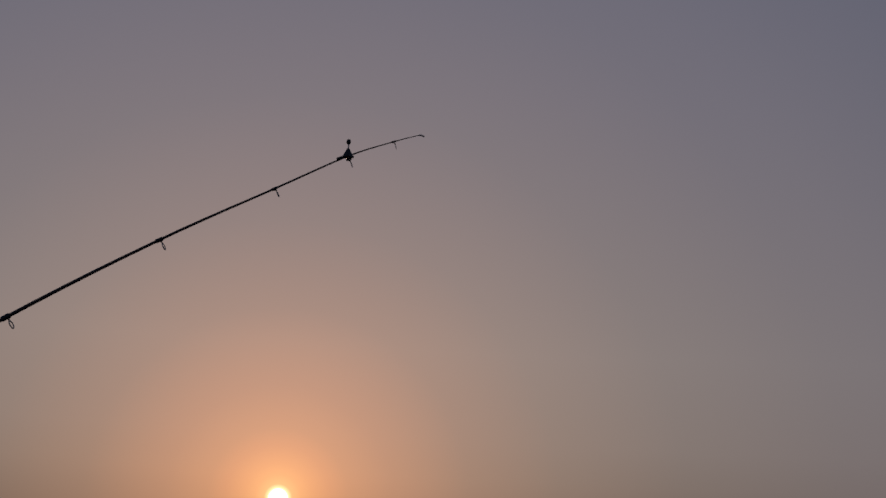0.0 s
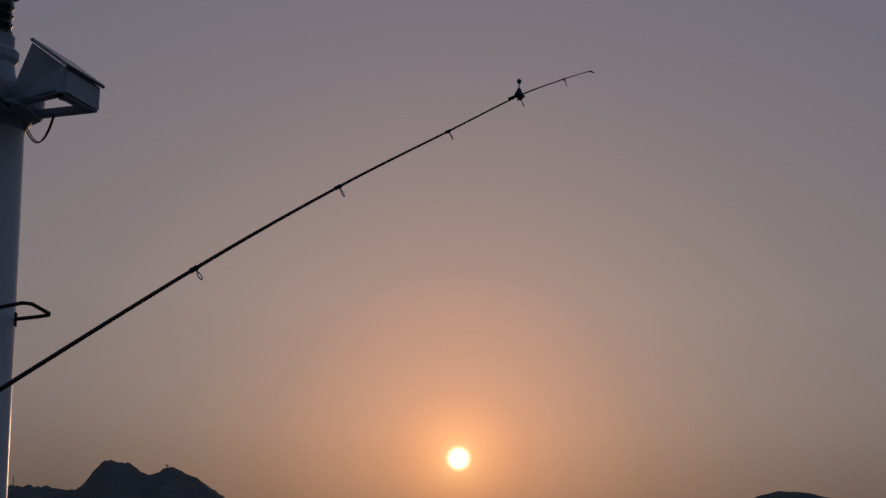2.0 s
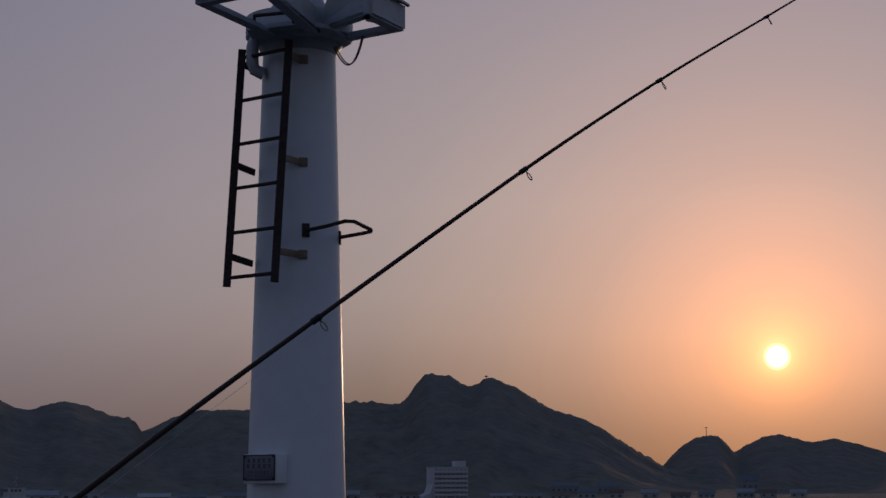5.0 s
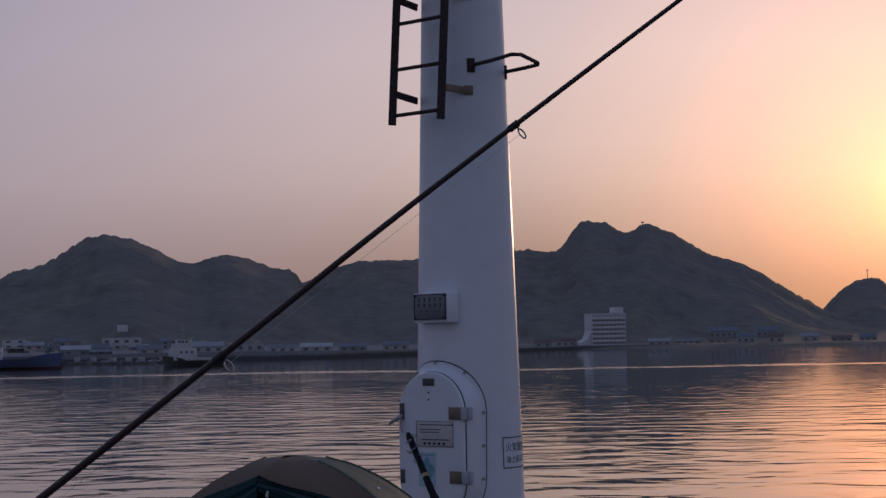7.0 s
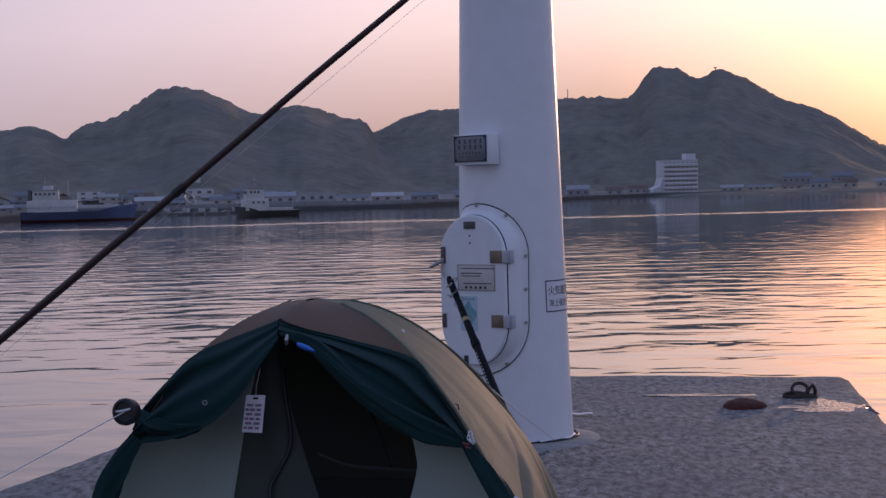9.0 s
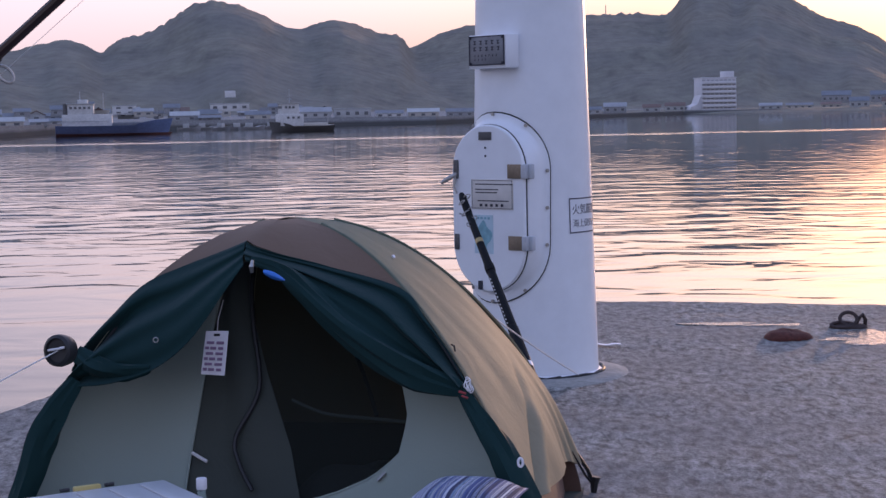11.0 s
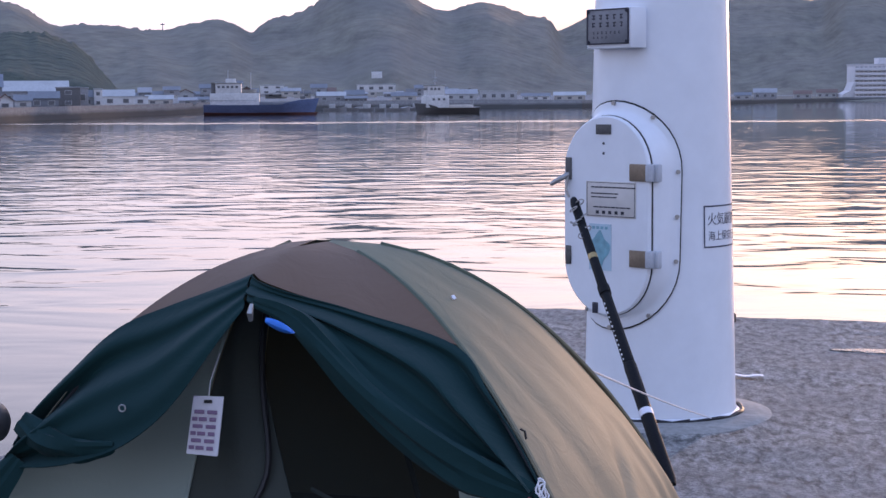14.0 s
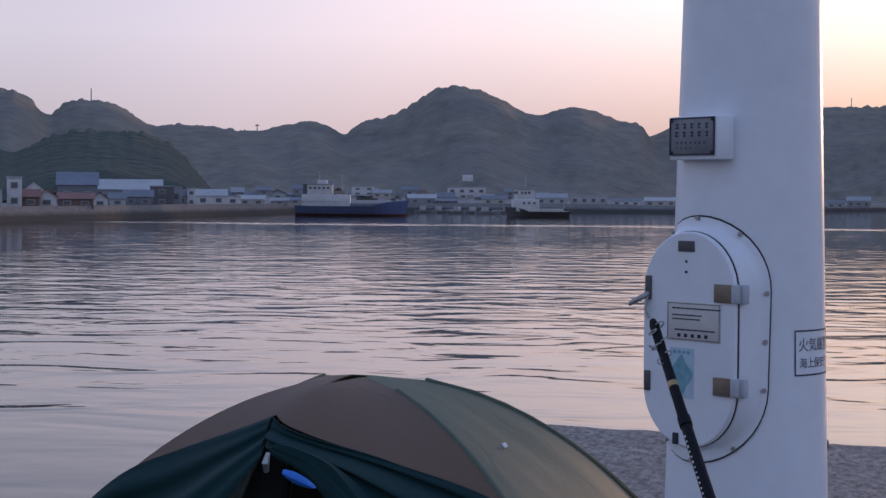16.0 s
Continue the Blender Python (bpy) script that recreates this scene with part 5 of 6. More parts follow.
def puddle_mesh(cx, cy, sx, sy, turn, seed):
    """A shallow pool with a ragged rim, a hair above the concrete."""
    bm = B()
    n = 90
    rows = []
    for j, (s, z) in enumerate(((0.02, 0.002), (0.4, 0.002), (0.7, 0.002), (0.88, 0.0018), (1.0, -0.03))):
        row = []
        for k in range(n):
            a = 2 * math.pi * k / n
            w = 1 + 0.45 * noise.noise(Vector((math.cos(a) * 2.2, math.sin(a) * 2.2, seed))) + 0.25 * noise.noise(Vector((math.cos(a) * 7, math.sin(a) * 7, seed)))
            x, y = s * sx * w * math.cos(a), s * sy * w * math.sin(a)
            c, q = math.cos(radians(turn)), math.sin(radians(turn))
            row.append(bm.verts.new((cx + x * c - y * q, cy + x * q + y * c, z)))
        rows.append(row)
    for a, b in zip(rows, rows[1:]):
        for k in range(n):
            bm.faces.new((a[k], a[(k + 1) % n], b[(k + 1) % n], b[k]))
    bm.faces.new(rows[0])
    return bm


def build_wet(n, b, at):
    fine = n("ShaderNodeTexNoise", None, Vector=at, Scale=30.0, Detail=5.0, Roughness=0.7).outputs[0]
    b.inputs["Base Color"].default_value = (0.05, 0.05, 0.05, 1)
    n.tree.links.new(n.ramp(fine, [(0.40, grey(0.04)), (0.58, grey(0.5))]), b.inputs["Roughness"])
    n.tree.links.new(n("ShaderNodeBump", None, Height=fine, Strength=0.5, Distance=0.006).outputs[0], b.inputs["Normal"])


M["wet"] = material("wet_concrete", build_wet)
tagged(part("puddle", puddle_mesh(2.16, 1.25, 0.33, 0.42, 20, 1), "wet"), "shallow puddle glinting on the rough concrete", "puddle")
tagged(part("puddle", puddle_mesh(1.55, 2.05, 0.55, 0.10, -8, 4), "wet"), "thin film of water drying on the rough concrete", "puddle")
tagged(part("post_stub", tube(B(), [(0.514, 3.367, -0.03), (0.514, 3.367, 0.055), (0.516, 3.367, 0.062)], [0.02, 0.02, 0.012], 10), "rust"), "short rusty bolt standing at the pier's edge", "bolt")
bm = sheet(lambda a, b: Vector((0.36 + 0.20 * a, 1.02 + 0.05 * b - 0.03 * a, 0.018 + 0.004 * math.sin(a * 9))), 8, 2, 0.003)
tagged(part("tape_strip", bm, "white_plastic"), "strip of white tape stuck on the concrete", "tape")

# ---- the far shore ----
EYE = Vector((-0.06, -7.92))
LAND = -0.55
SHORE = ((-60, 190), (-40, 205), (-23.5, 232), (-20.5, 258), (-17.5, 300), (-15.2, 335), (-13.9, 395), (-8, 412), (-2, 425), (3, 520), (6, 610), (12, 640), (18, 680), (30, 760), (60, 800))


def bearing(az, d):
    return EYE + Vector((math.sin(radians(az)), math.cos(radians(az)))) * d


def shore(az):
    return table(SHORE, az)


def land(az):
    """The quay's height: lower along the town on the far side."""
    return table(((-4, LAND), (3, -1.45)), az)


def build_bank(n, b, at):
    big = n("ShaderNodeTexNoise", None, Vector=at, Scale=0.25, Detail=6.0, Roughness=0.65).outputs[0]
    fine = n("ShaderNodeTexNoise", None, Vector=at, Scale=2.2, Detail=6.0, Roughness=0.7).outputs[0]
    z = n("ShaderNodeSeparateXYZ", None, i0=at).outputs[2]
    dry = n.ramp(fine, [(0.35, (0.17, 0.165, 0.165)), (0.65, (0.27, 0.265, 0.26))])
    tide = n.math("ADD", n.math("MULTIPLY", z, 0.8), n.math("ADD", 1.0, n.math("MULTIPLY", big, 0.5)), True)
    n.tree.links.new(n.mix(n.ramp(tide, [(0.0, grey(1)), (0.55, grey(0))]), dry, (0.075, 0.072, 0.068, 1)), b.inputs["Base Color"])
    b.inputs["Roughness"].default_value = 0.9
    b.inputs["Specular IOR Level"].default_value = 0.1
    n.tree.links.new(n("ShaderNodeBump", None, Height=fine, Strength=0.3, Distance=0.3).outputs[0], b.inputs["Normal"])


M["bank"] = material("seawall_stone", build_bank)
bm = B()
rows = []
azs = np.arange(-60, 60.01, 0.25)
for off, z in ((-2.5, WATER - 1.0), (-0.6, WATER + 0.5), (0.0, 0.35), (0.7, 0.35), (0.8, -0.1), (60, 0.0), (420, 1.0)):
    row = []
    for az in azs:
        d = shore(float(az))
        j = Vector((float(az) * 3, off, 0))
        p = bearing(float(az), d + off + 0.5 * noise.noise(j))
        ground = land(float(az)) if off >= 0 else 0.0
        row.append(bm.verts.new((p.x, p.y, z + ground + (0.45 * noise.noise(j * 2.3) if off < -0.1 else 0.05 * noise.noise(j)))))
    rows.append(row)
for a, b in zip(rows, rows[1:]):
    for k in range(len(azs) - 1):
        bm.faces.new((a[k], a[k + 1], b[k + 1], b[k]))
tagged(part("ground", bm, "bank"), "stone seawall and flat quay ground of the far shore", "shore", kind="structure")

PAINT = {"white": (0.60, 0.59, 0.58), "cream": (0.46, 0.43, 0.39), "grey": (0.30, 0.30, 0.31), "brown": (0.17, 0.11, 0.09), "slate": (0.17, 0.18, 0.20), "blue": (0.16, 0.175, 0.21), "rust": (0.24, 0.12, 0.10),
         "pale": (0.40, 0.40, 0.40), "dark": (0.13, 0.125, 0.125), "red": (0.20, 0.09, 0.08), "navy": (0.12, 0.16, 0.29)}
for k, c in PAINT.items():
    M["far_" + k] = surface("far_" + k, c, rough=0.7, grain=3.0, vary=0.14, bump=0.1, stain=0.35, stain_amount=0.35, fine=0.05)
M["pane"] = surface("window_glass", (0.10, 0.105, 0.115), rough=0.3, grain=1.0, vary=0.2, bump=0, spec=0.6)


def house(az, back, wide, top, wall, roof, kind="gable", deep=None, low=0.0, gable_to_sea=False, label="", rows=1):
    """A house on the far shore: bearing and width in degrees, ground behind the seawall, top above the horizon in degrees."""
    d = shore(az) + back
    c = bearing(az, d)
    w = d * radians(wide)
    dp = deep or max(4.0, w * 0.7)
    base = land(az) - 0.1 + low
    tall = max(1.6, 1.57 + d * math.tan(radians(top)) - base)
    ob = thing("house", label, "house", "houses on the far shore", (c.x, c.y, base))
    ob.rotation_euler = (0, 0, radians(-az))
    rise = 0.0 if kind == "flat" else tall * 0.36
    eave = tall - rise
    part("wall", block(B(), Matrix.Translation((0, dp / 2, eave / 2)), w, dp, eave, 0.03), "far_" + wall, ob)
    bm = B()
    o = 0.25
    if kind == "flat":
        block(bm, Matrix.Translation((0, dp / 2, eave + 0.08)), w + o, dp + o, 0.22, 0.03)
    elif gable_to_sea:
        prism(bm, [(-w / 2, 0.0), (w / 2, 0.0), (0, rise)], 0, dp, Matrix.Translation((0, dp, eave)) @ pose(0, 0, 0, 90, 0, 0))
        part("gable", bm, "far_" + wall, ob, smooth=False)
        bm = B()
        for s in (-1, 1):
            ln = math.hypot(w / 2, rise)
            block(bm, Matrix.Translation((s * (w / 4 + 0.1), dp / 2, eave + rise / 2 + 0.05)) @ pose(0, 0, 0, 0, s * math.degrees(math.atan2(rise, w / 2)), 0), ln + 0.5, dp + 0.5, 0.14)
    else:
        prism(bm, [(-o, -0.1), (dp + o, -0.1), (dp / 2, rise)], -w / 2 - o, w / 2 + o, Matrix.Translation((0, 0, eave)) @ Matrix(((0, 0, 1, 0), (1, 0, 0, 0), (0, 1, 0, 0), (0, 0, 0, 1))))
    part("roof", bm, "far_" + roof, ob, smooth=False)
    n = max(1, int(w / 2.2))
    for r in range(rows):
        for k in range(n):
            x = -w / 2 + w * (k + 0.5) / n
            z = eave * (r + 0.55) / rows
            win = part("window", block(B(), Matrix.Translation((x, -0.02, z)), min(1.1, w / n * 0.5), 0.08, min(1.1, eave / rows * 0.42), 0.01), "far_pale", ob)
            part("pane", block(B(), Matrix.Translation((x, -0.05, z)), min(0.95, w / n * 0.42), 0.06, min(0.95, eave / rows * 0.34)), "pane", win)
    return ob


house(-23.75, 5, 0.65, 0.10, "pale", "slate", "flat", label="pale grey shed with flat roof beside the seawall")
house(-23.05, 6, 0.46, 0.46, "white", "pale", "flat", label="white two-storey house with a dark upper window", rows=2)
house(-22.55, 4, 0.55, 0.12, "brown", "rust", label="low brown house with a rust-red roof")
house(-22.05, 4, 0.60, 0.10, "white", "rust", gable_to_sea=True, label="white gabled house with a rust-red roof")
house(-22.45, 18, 0.7, 0.36, "white", "slate", gable_to_sea=True, label="white gabled house behind the shoreline row")
house(-21.15, 4, 1.1, 0.02, "brown", "rust", label="long low brown house with a rust-red roof")
house(-20.40, 4, 0.48, 0.00, "white", "brown", gable_to_sea=True, label="small white gabled house near the water")
house(-21.1, 32, 1.25, 0.68, "slate", "blue", deep=10, label="large shed with a long blue roof")
house(-19.5, 26, 2.1, 0.46, "grey", "pale", deep=9, label="long grey hall with a pale metal roof")
house(-19.85, 8, 0.5, 0.02, "pale", "slate", label="pale house with slate roof behind the seawall")
house(-19.2, 6, 0.9, 0.12, "slate", "slate", label="dark slate-roofed house behind the seawall")
house(-18.45, 6, 0.75, 0.22, "dark", "grey", "flat", label="dark boxy house with a flat roof", rows=2)
house(-18.0, 6, 0.35, 0.20, "grey", "grey", "flat", label="narrow grey house beside the dark boxy one")
house(-17.52, 6, 0.26, 0.16, "white", "pale", "flat", label="narrow white tower house by the water", rows=2)
house(-17.85, 12, 0.4, 0.15, "pale", "slate", label="pale house with slate roof behind the seawall")
house(-16.9, 10, 1.0, 0.16, "white", "pale", label="white house with a broad pale roof")
house(-16.2, 8, 0.5, -0.08, "white", "pale", "flat", label="low white shed with a flat roof")
house(-15.6, 8, 0.85, -0.02, "cream", "pale", label="cream house with a pale hipped roof on the quay")
house(-14.7, 8, 0.55, -0.10, "grey", "grey", label="small grey house at the end of the quay")
house(-14.2, 10, 0.5, -0.08, "pale", "slate", label="pale house with slate roof behind the ship")
house(-12.0, 26, 0.75, 0.26, "white", "pale", "flat", low=2.0, label="white house with a flat roof above the ships", rows=2)
house(-11.4, 22, 0.6, 0.18, "cream", "grey", low=1.5, label="cream house above the ships")
house(-10.1, 14, 0.9, 0.05, "grey", "pale", label="grey shed with a pale roof by the basin")
house(-9.35, 22, 0.6, 0.10, "pale", "slate", label="pale house with slate roof by the basin")
villa = house(-8.65, 24, 1.25, 0.26, "white", "pale", "flat", low=2.4, label="wide white villa with a flat roof and small turret", rows=1)
part("turret", block(B(), Matrix.Translation((0.2, 3.0, 4.2)), 2.6, 3.0, 1.6, 0.05), "far_white", villa)
house(-9.3, 8, 0.7, -0.10, "dark", "slate", label="dark boathouse at the water's edge")
house(-7.75, 16, 0.8, 0.02, "cream", "slate", label="cream house with slate roof behind the moored ship")
house(-5.9, 20, 1.0, 0.10, "pale", "grey", label="pale warehouse with a grey roof")
house(-4.7, 18, 1.2, 0.02, "pale", "pale", "flat", deep=9, label="long pale quay shed with a flat roof")
house(-3.5, 16, 0.9, -0.04, "white", "slate", label="white house with slate roof along the quay")
house(-2.4, 18, 1.0, 0.00, "cream", "pale", label="cream house with a pale roof along the quay")
house(-1.2, 18, 0.9, -0.02, "grey", "slate", label="grey house with slate roof along the quay")
rng = random.Random(17)
for k in range(22):
    az = -18.6 + k * 0.62 + rng.uniform(-0.25, 0.25)
    house(az, rng.uniform(26, 70), rng.uniform(0.35, 0.7), rng.uniform(0.0, 0.24), rng.choice(["pale", "cream", "grey", "slate", "brown"]), rng.choice(["slate", "grey", "dark", "brown"]), gable_to_sea=rng.random() < 0.35, low=1.0, label="small weathered house in the crowded harbour town")
rng = random.Random(11)
for k in range(20):
    az = 0.2 + k * 0.95 + rng.uniform(-0.2, 0.2)
    if 5.9 < az < 8.0:
        continue
    house(az, rng.uniform(10, 60), rng.uniform(0.45, 0.9), rng.uniform(-0.06, 0.10), rng.choice(["pale", "cream", "grey", "white"]), rng.choice(["slate", "grey", "brown"]), label="small pale house among the town's waterfront row")
for az, back, w, top in ((-15.2, 40, 0.5, 0.25), (-14.0, 50, 0.6, 0.32), (-13.2, 60, 0.5, 0.42), (-10.5, 60, 0.5, 0.30), (-7.1, 55, 0.6, 0.25), (-6.6, 40, 0.5, 0.12), (10.8, 90, 0.9, 0.30), (12.2, 80, 0.7, 0.28), (16.7, 120, 0.55, 0.52)):
    house(az, back, w, top, "grey", "slate", low=2.0, label="grey house on the lower slope of the hill")

# hotel block
hd = 640
HOTEL_TURN = 7.08
hc = bearing(HOTEL_TURN, hd)
hotel_base = land(HOTEL_TURN) - 0.2
hotel = thing("hotel", "tall white hotel block with rows of balconies and a roof house", "hotel", at=(hc.x, hc.y, hotel_base))
hotel.rotation_euler = (0, 0, radians(-7 + 14))
hw, hh = hd * radians(1.12), 1.57 - hotel_base + hd * math.tan(radians(0.78))
M["hotel"] = surface("pale_render", (0.60, 0.585, 0.60), rough=0.7, grain=2, vary=0.05, bump=0.05, stain=0.2, stain_amount=0.2)
M["hotel_pane"] = surface("shaded_pane", (0.36, 0.36, 0.38), rough=0.4, grain=1.0, vary=0.2, bump=0)
part("wall", block(B(), Matrix.Translation((0.6, 6, hh / 2)), hw, 12, hh, 0.05), "hotel", hotel)
part("roof_house", block(B(), Matrix.Translation((0.6 + hw * 0.36, 6, hh + 1.2)), hw * 0.27, 7, 2.4, 0.05), "hotel", hotel)
part("roof", block(B(), Matrix.Translation((0.6, 6, hh + 0.1)), hw + 0.4, 12.4, 0.3, 0.03), "hotel", hotel)
for f in range(7):
    z = hh * (f + 0.5) / 7.3 + 0.4
    part("balcony", block(B(), Matrix.Translation((0.6, -0.5, z - 0.75)), hw * 0.97, 1.0, 0.9, 0.02), "hotel", hotel)
    for k in range(8):
        x = 0.6 - hw / 2 + hw * (k + 0.5) / 8
        part("window", block(B(), Matrix.Translation((x, -0.03, z + 0.1)), hw / 8 * 0.7, 0.1, hh / 7.3 * 0.26), "hotel_pane", hotel)
# a lower wing slopes down beside the block
upright = Matrix(((1, 0, 0, 0), (0, 0, 1, 0), (0, 1, 0, 0), (0, 0, 0, 1)))
edge = 0.6 - hw / 2
part("wing", prism(B(), [(edge, 0), (edge, hh * 0.50), (edge - hw * 0.10, hh * 0.24), (edge - hw * 0.30, hh * 0.14), (edge - hw * 0.34, 0)], 1.0, 11.0, upright), "hotel", hotel, smooth=False)


# ---- ships ----
def hull_mesh(length, beam, deck, bow, keel=-0.6, flare=1.15):
    """A hull along x, its bow at +x: deck heights aft and at the bow above the water."""
    bm = B()
    n, m = 28, 8
    rows = []
    for i in range(n + 1):
        t = i / n
        x = (t - 0.5) * length
        half = beam / 2 * (1 - max(0, (t - 0.68) / 0.32) ** 2.2) * (0.82 + 0.18 * min(1, t / 0.12))
        top = deck + (bow - deck) * max(0.0, (t - 0.72) / 0.28) ** 0.6 * (1 if t > 0.72 else 0) + 0.25 * max(0, 0.2 - t) * 5 * 0.4
        ring = []
        for j in range(-m, m + 1):
            s = abs(j) / m
            y = half * (s ** 0.45) * (1 + (flare - 1) * s) * (1 if j > 0 else -1)
            ring.append(bm.verts.new((x + (0.06 * length * s if t > 0.9 else 0) * (t - 0.9) * 10, y, keel + (top - keel) * s)))
        rows.append(ring)
    for a, b in zip(rows, rows[1:]):
        for j in range(2 * m):
            bm.faces.new((a[j], a[j + 1], b[j + 1], b[j]))
        bm.faces.new((a[0], b[0], b[-1], a[-1]))
    bm.faces.new(rows[0])
    bm.faces.new(rows[-1][::-1])
    return bm


def ship_window(parent, x, y, z, w=0.45, h=0.4):
    part("window", block(B(), Matrix.Translation((x, y, z)), w, 0.06, h), "pane", parent)


d1 = 322
c = bearing(-12.45, d1)
ship = thing("cargo_ship", "small cargo ship with blue hull and white deckhouse aft", "ship", "moored ships", (c.x, c.y, WATER))
ship.rotation_euler = (0, 0, radians(11))
part("hull", hull_mesh(19.6, 4.6, 1.75, 2.9), "far_navy", ship, "dark blue hull")
part("boot_top", hull_mesh(19.4, 4.66, 0.35, 0.35), "far_red", ship, "dull red waterline band")
part("deckhouse", block(B(), Matrix.Translation((-4.2, 0, 2.75)), 8.8, 3.6, 2.2, 0.06), "far_white", ship, "white deckhouse")
bridge = part("bridge", block(B(), Matrix.Translation((-5.3, 0, 4.75)), 4.6, 3.2, 1.8, 0.06), "far_white", ship, "white bridge")
part("bridge_roof", block(B(), Matrix.Translation((-5.3, 0, 5.7)), 5.0, 3.6, 0.14, 0.03), "far_pale", ship)
part("radar_house", block(B(), Matrix.Translation((-4.9, 0, 6.1)), 1.8, 1.8, 0.7, 0.05), "far_white", ship)
part("lifeboat", hull_mesh(2.6, 1.0, 0.5, 0.6, keel=-0.1), "far_cream", ship, "cream lifeboat").location = (-1.6, -1.2, 4.0)
part("funnel", lathe(B(), [(0.5, 3.7), (0.45, 5.5), (0.5, 5.52), (0.5, 5.75)], 14, (-8.0, 0)), "far_dark", ship, "dark funnel")
for x in (-7.4, -6.3, -5.2, -4.1, -3.0, -1.9):
    ship_window(ship, x, -1.73, 2.75)
for x in (-7.0, -6.2, -5.4, -4.6, -3.8):
    ship_window(ship, x, -1.63, 5.0)
part("mast", tube(B(), [(-1.3, 0, 2.0), (-1.3, 0, 7.6)], [0.15, 0.08], 8), "far_pale", ship)
part("mast", tube(B(), [(-5.4, 0, 6.3), (-5.4, 0, 8.0)], [0.08, 0.04], 8), "far_pale", ship)
part("boom", tube(B(), [(-1.3, 0, 3.4), (4.0, 0, 4.0)], 0.07, 8), "far_grey", ship)
part("hatch_cover", block(B(), Matrix.Translation((3.2, 0, 1.95)), 6.2, 3.0, 0.6, 0.08), "far_slate", ship)
part("windlass", block(B(), Matrix.Translation((8.0, 0, 3.0)), 0.9, 1.2, 0.5, 0.05), "far_dark", ship)
part("foremast", tube(B(), [(8.2, 0, 2.6), (8.2, 0, 4.6)], [0.07, 0.04], 8), "far_pale", ship)
for s in (-1, 1):
    part("rail", tube(B(), [(-9.0, s * 1.9, 2.6), (-0.4, s * 2.1, 2.6)], 0.04, 6), "far_pale", ship)

d2 = 326
c = bearing(-6.35, d2)
ship = thing("work_boat", "small dark-hulled boat with tall white wheelhouse and mast", "ship", "moored ships", (c.x, c.y, WATER))
ship.rotation_euler = (0, 0, radians(205))
part("hull", hull_mesh(11.5, 4.0, 0.9, 1.9), "far_dark", ship, "dark hull")
part("rubbing_strake", hull_mesh(11.6, 4.1, 0.95, 1.95, keel=0.75), "far_pale", ship, "pale strake")
part("deckhouse", block(B(), Matrix.Translation((2.4, 0, 2.1)), 4.4, 3.2, 2.2, 0.06), "far_white", ship, "white deckhouse")
part("wheelhouse", block(B(), Matrix.Translation((2.6, 0, 4.1)), 3.2, 2.7, 1.9, 0.06), "far_white", ship, "white wheelhouse")
part("wheelhouse_roof", block(B(), Matrix.Translation((2.6, 0, 5.1)), 3.6, 3.1, 0.12, 0.03), "far_pale", ship)
for x in (1.2, 2.2, 3.2):
    ship_window(ship, x, 1.62, 2.5)
for x in (2.1, 2.8, 3.5):
    ship_window(ship, x, 1.37, 4.4)
for y in (-0.8, 0.0, 0.8):
    part("window", block(B(), Matrix.Translation((4.22, y, 4.4)), 0.06, 0.55, 0.45), "pane", ship)
part("mast", tube(B(), [(2.4, 0, 5.1), (2.4, 0, 7.7)], [0.10, 0.04], 8), "far_pale", ship)
part("crosstree", tube(B(), [(2.4, -0.9, 6.5), (2.4, 0.9, 6.5)], 0.05, 6), "far_pale", ship)
part("radar", block(B(), Matrix.Translation((2.4, 0, 5.9)), 0.4, 1.3, 0.18, 0.03), "far_pale", ship)
part("deck_cargo", block(B(), Matrix.Translation((-2.2, 0, 1.2)), 4.6, 2.6, 0.6, 0.1), "far_cream", ship)
part("stern_post", tube(B(), [(-5.0, 0, 0.9), (-5.0, 0, 3.0)], 0.06, 6), "far_pale", ship)

rng = random.Random(21)
for k in range(7):
    az = -9.9 + k * 0.5 + rng.uniform(-0.15, 0.15)
    c = bearing(az, 385 + rng.uniform(-10, 8))
    boat = thing("fishing_boat", "small white open fishing boat moored in the basin", "boat", "small moored boats", (c.x, c.y, WATER))
    boat.rotation_euler = (0, 0, rng.uniform(-0.5, 0.5))
    part("hull", hull_mesh(rng.uniform(4, 6), 1.7, 0.5, 0.9), "far_grey", boat)
    part("cuddy", block(B(), Matrix.Translation((-0.5, 0, 0.95)), 1.3, 1.1, 0.9, 0.05), "far_pale", boat)


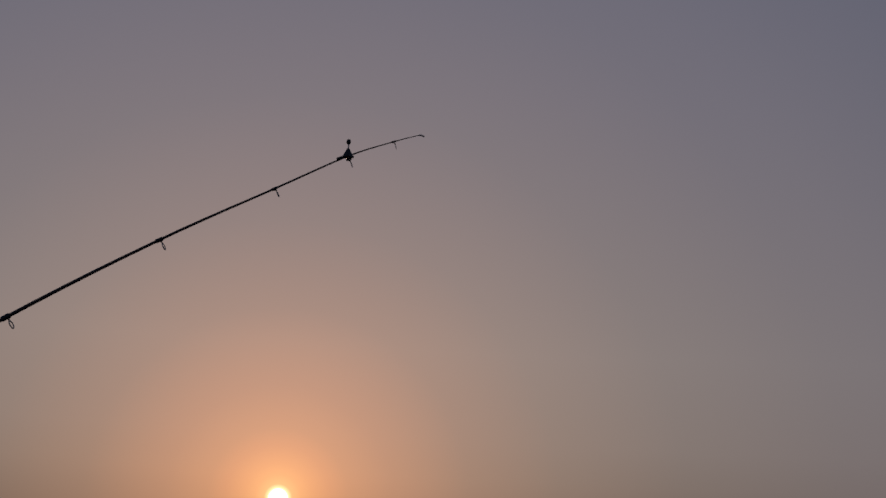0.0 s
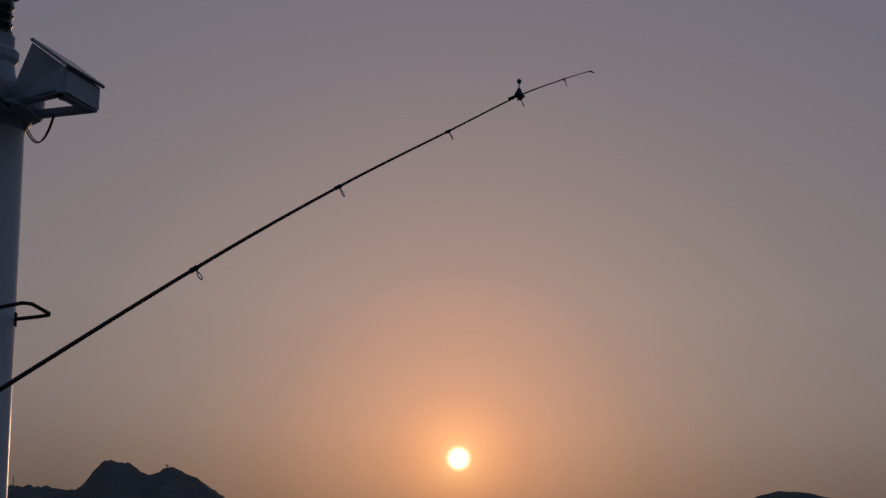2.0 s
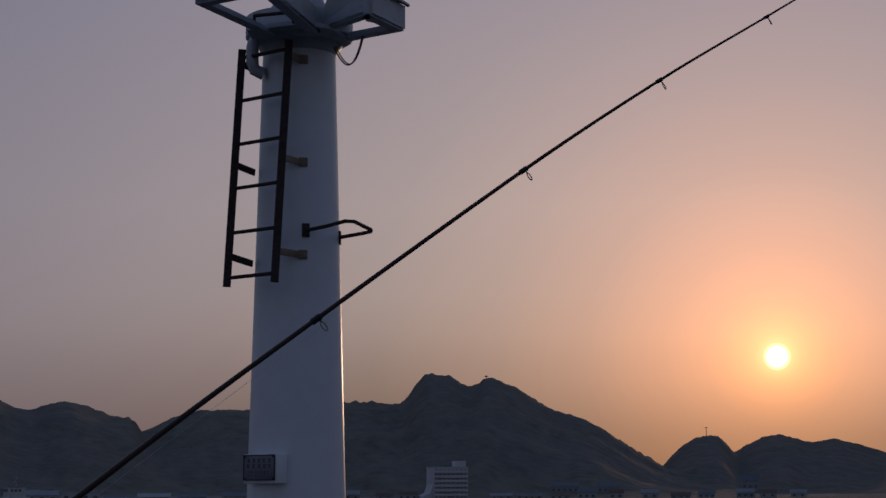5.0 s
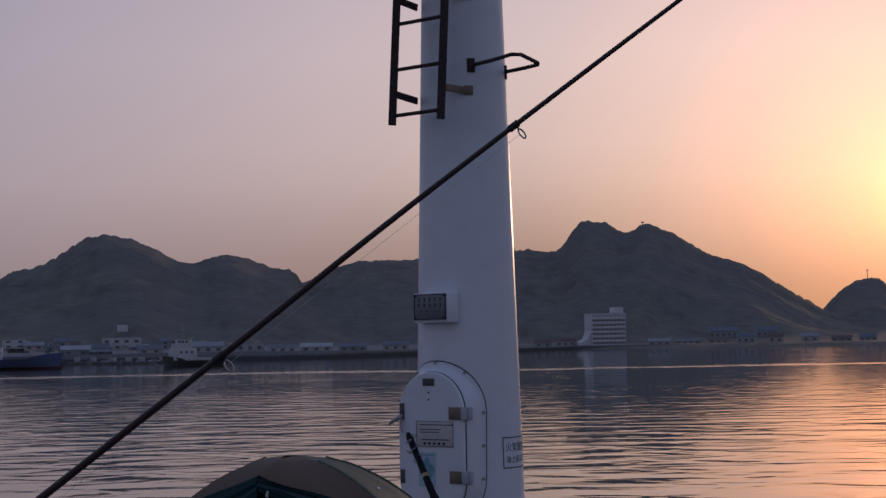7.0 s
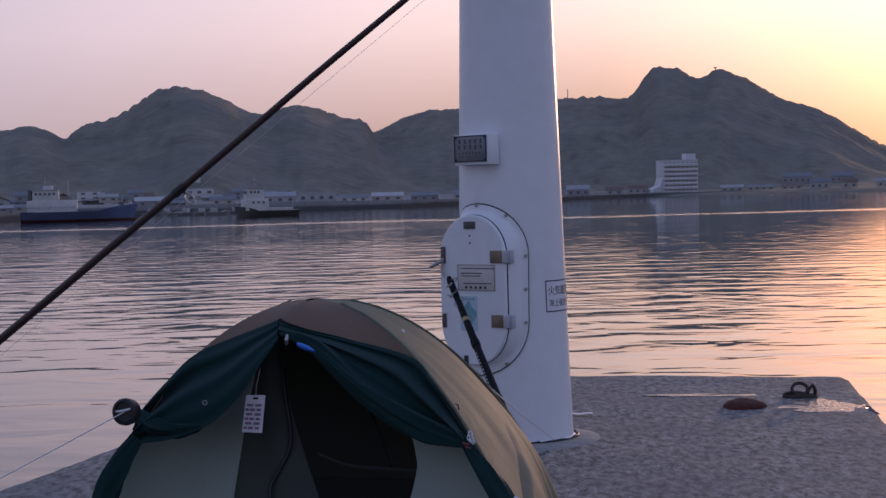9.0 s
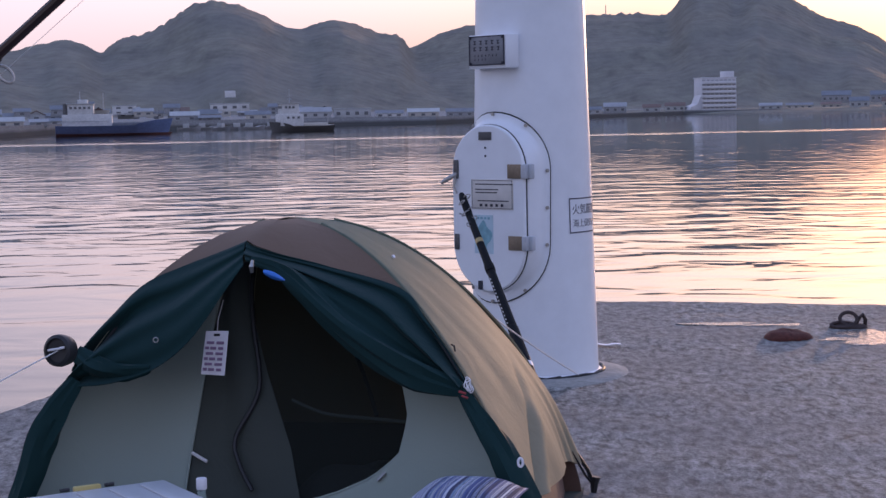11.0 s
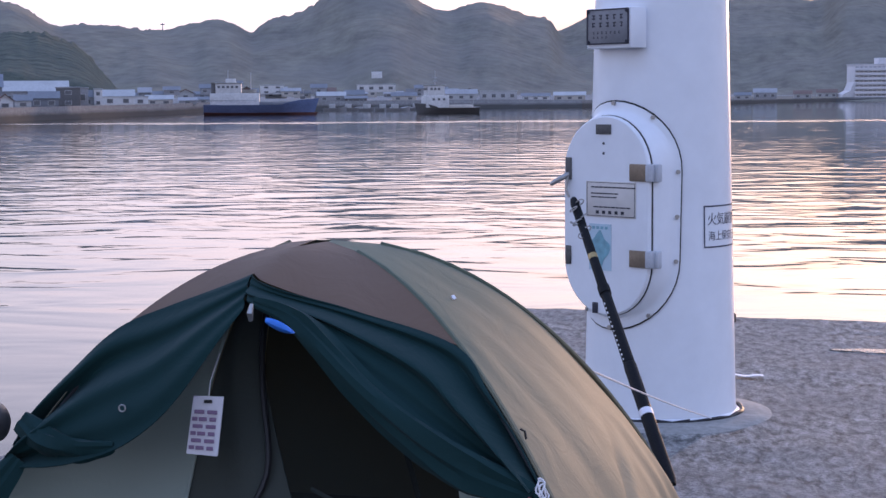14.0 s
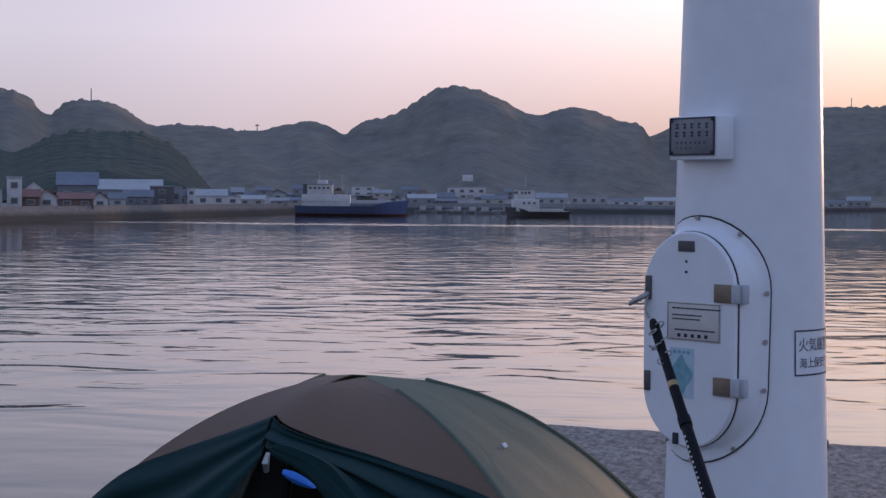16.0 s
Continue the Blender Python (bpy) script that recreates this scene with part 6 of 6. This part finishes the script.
# masts on the hills
def hill_mast(az, d, foot, top, name="radio_mast", cross=True):
    c = bearing(az, d)
    z0, z1 = 1.57 + d * math.tan(radians(foot)), 1.57 + d * math.tan(radians(top))
    ob = thing(name, "thin steel radio mast standing on the wooded ridge", "mast", "masts on the hills", (c.x, c.y, z0 - 4))
    h = z1 - z0 + 4
    part("pole", tube(B(), [(0, 0, 0), (0, 0, h)], [0.45, 0.25], 6), "far_grey", ob)
    if cross:
        part("antenna", block(B(), Matrix.Translation((0, 0, h - 0.8)), 2.6, 0.4, 0.7, 0.05), "far_grey", ob)


hill_mast(8.29, 1295, 3.48, 3.74)
hill_mast(3.55, 1345, 2.85, 3.17, cross=False)
hill_mast(-20.68, 995, 2.95, 3.32, cross=False)
hill_mast(15.33, 1690, 1.60, 2.02)
hill_mast(-15.43, 1095, 2.10, 2.26)


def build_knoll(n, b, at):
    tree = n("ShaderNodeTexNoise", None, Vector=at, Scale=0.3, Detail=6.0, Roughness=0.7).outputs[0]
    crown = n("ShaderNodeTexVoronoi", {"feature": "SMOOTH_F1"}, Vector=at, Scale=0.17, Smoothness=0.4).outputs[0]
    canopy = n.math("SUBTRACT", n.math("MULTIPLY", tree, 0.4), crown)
    # darker than the far hills, whose colour has distance haze in it
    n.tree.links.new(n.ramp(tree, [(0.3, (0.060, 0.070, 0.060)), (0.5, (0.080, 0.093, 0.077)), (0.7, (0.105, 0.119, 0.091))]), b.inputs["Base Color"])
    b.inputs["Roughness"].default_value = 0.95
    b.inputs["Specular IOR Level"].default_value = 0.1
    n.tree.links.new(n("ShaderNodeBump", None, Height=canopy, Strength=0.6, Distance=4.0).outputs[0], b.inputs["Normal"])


M["knoll"] = material("dark_wood", build_knoll)
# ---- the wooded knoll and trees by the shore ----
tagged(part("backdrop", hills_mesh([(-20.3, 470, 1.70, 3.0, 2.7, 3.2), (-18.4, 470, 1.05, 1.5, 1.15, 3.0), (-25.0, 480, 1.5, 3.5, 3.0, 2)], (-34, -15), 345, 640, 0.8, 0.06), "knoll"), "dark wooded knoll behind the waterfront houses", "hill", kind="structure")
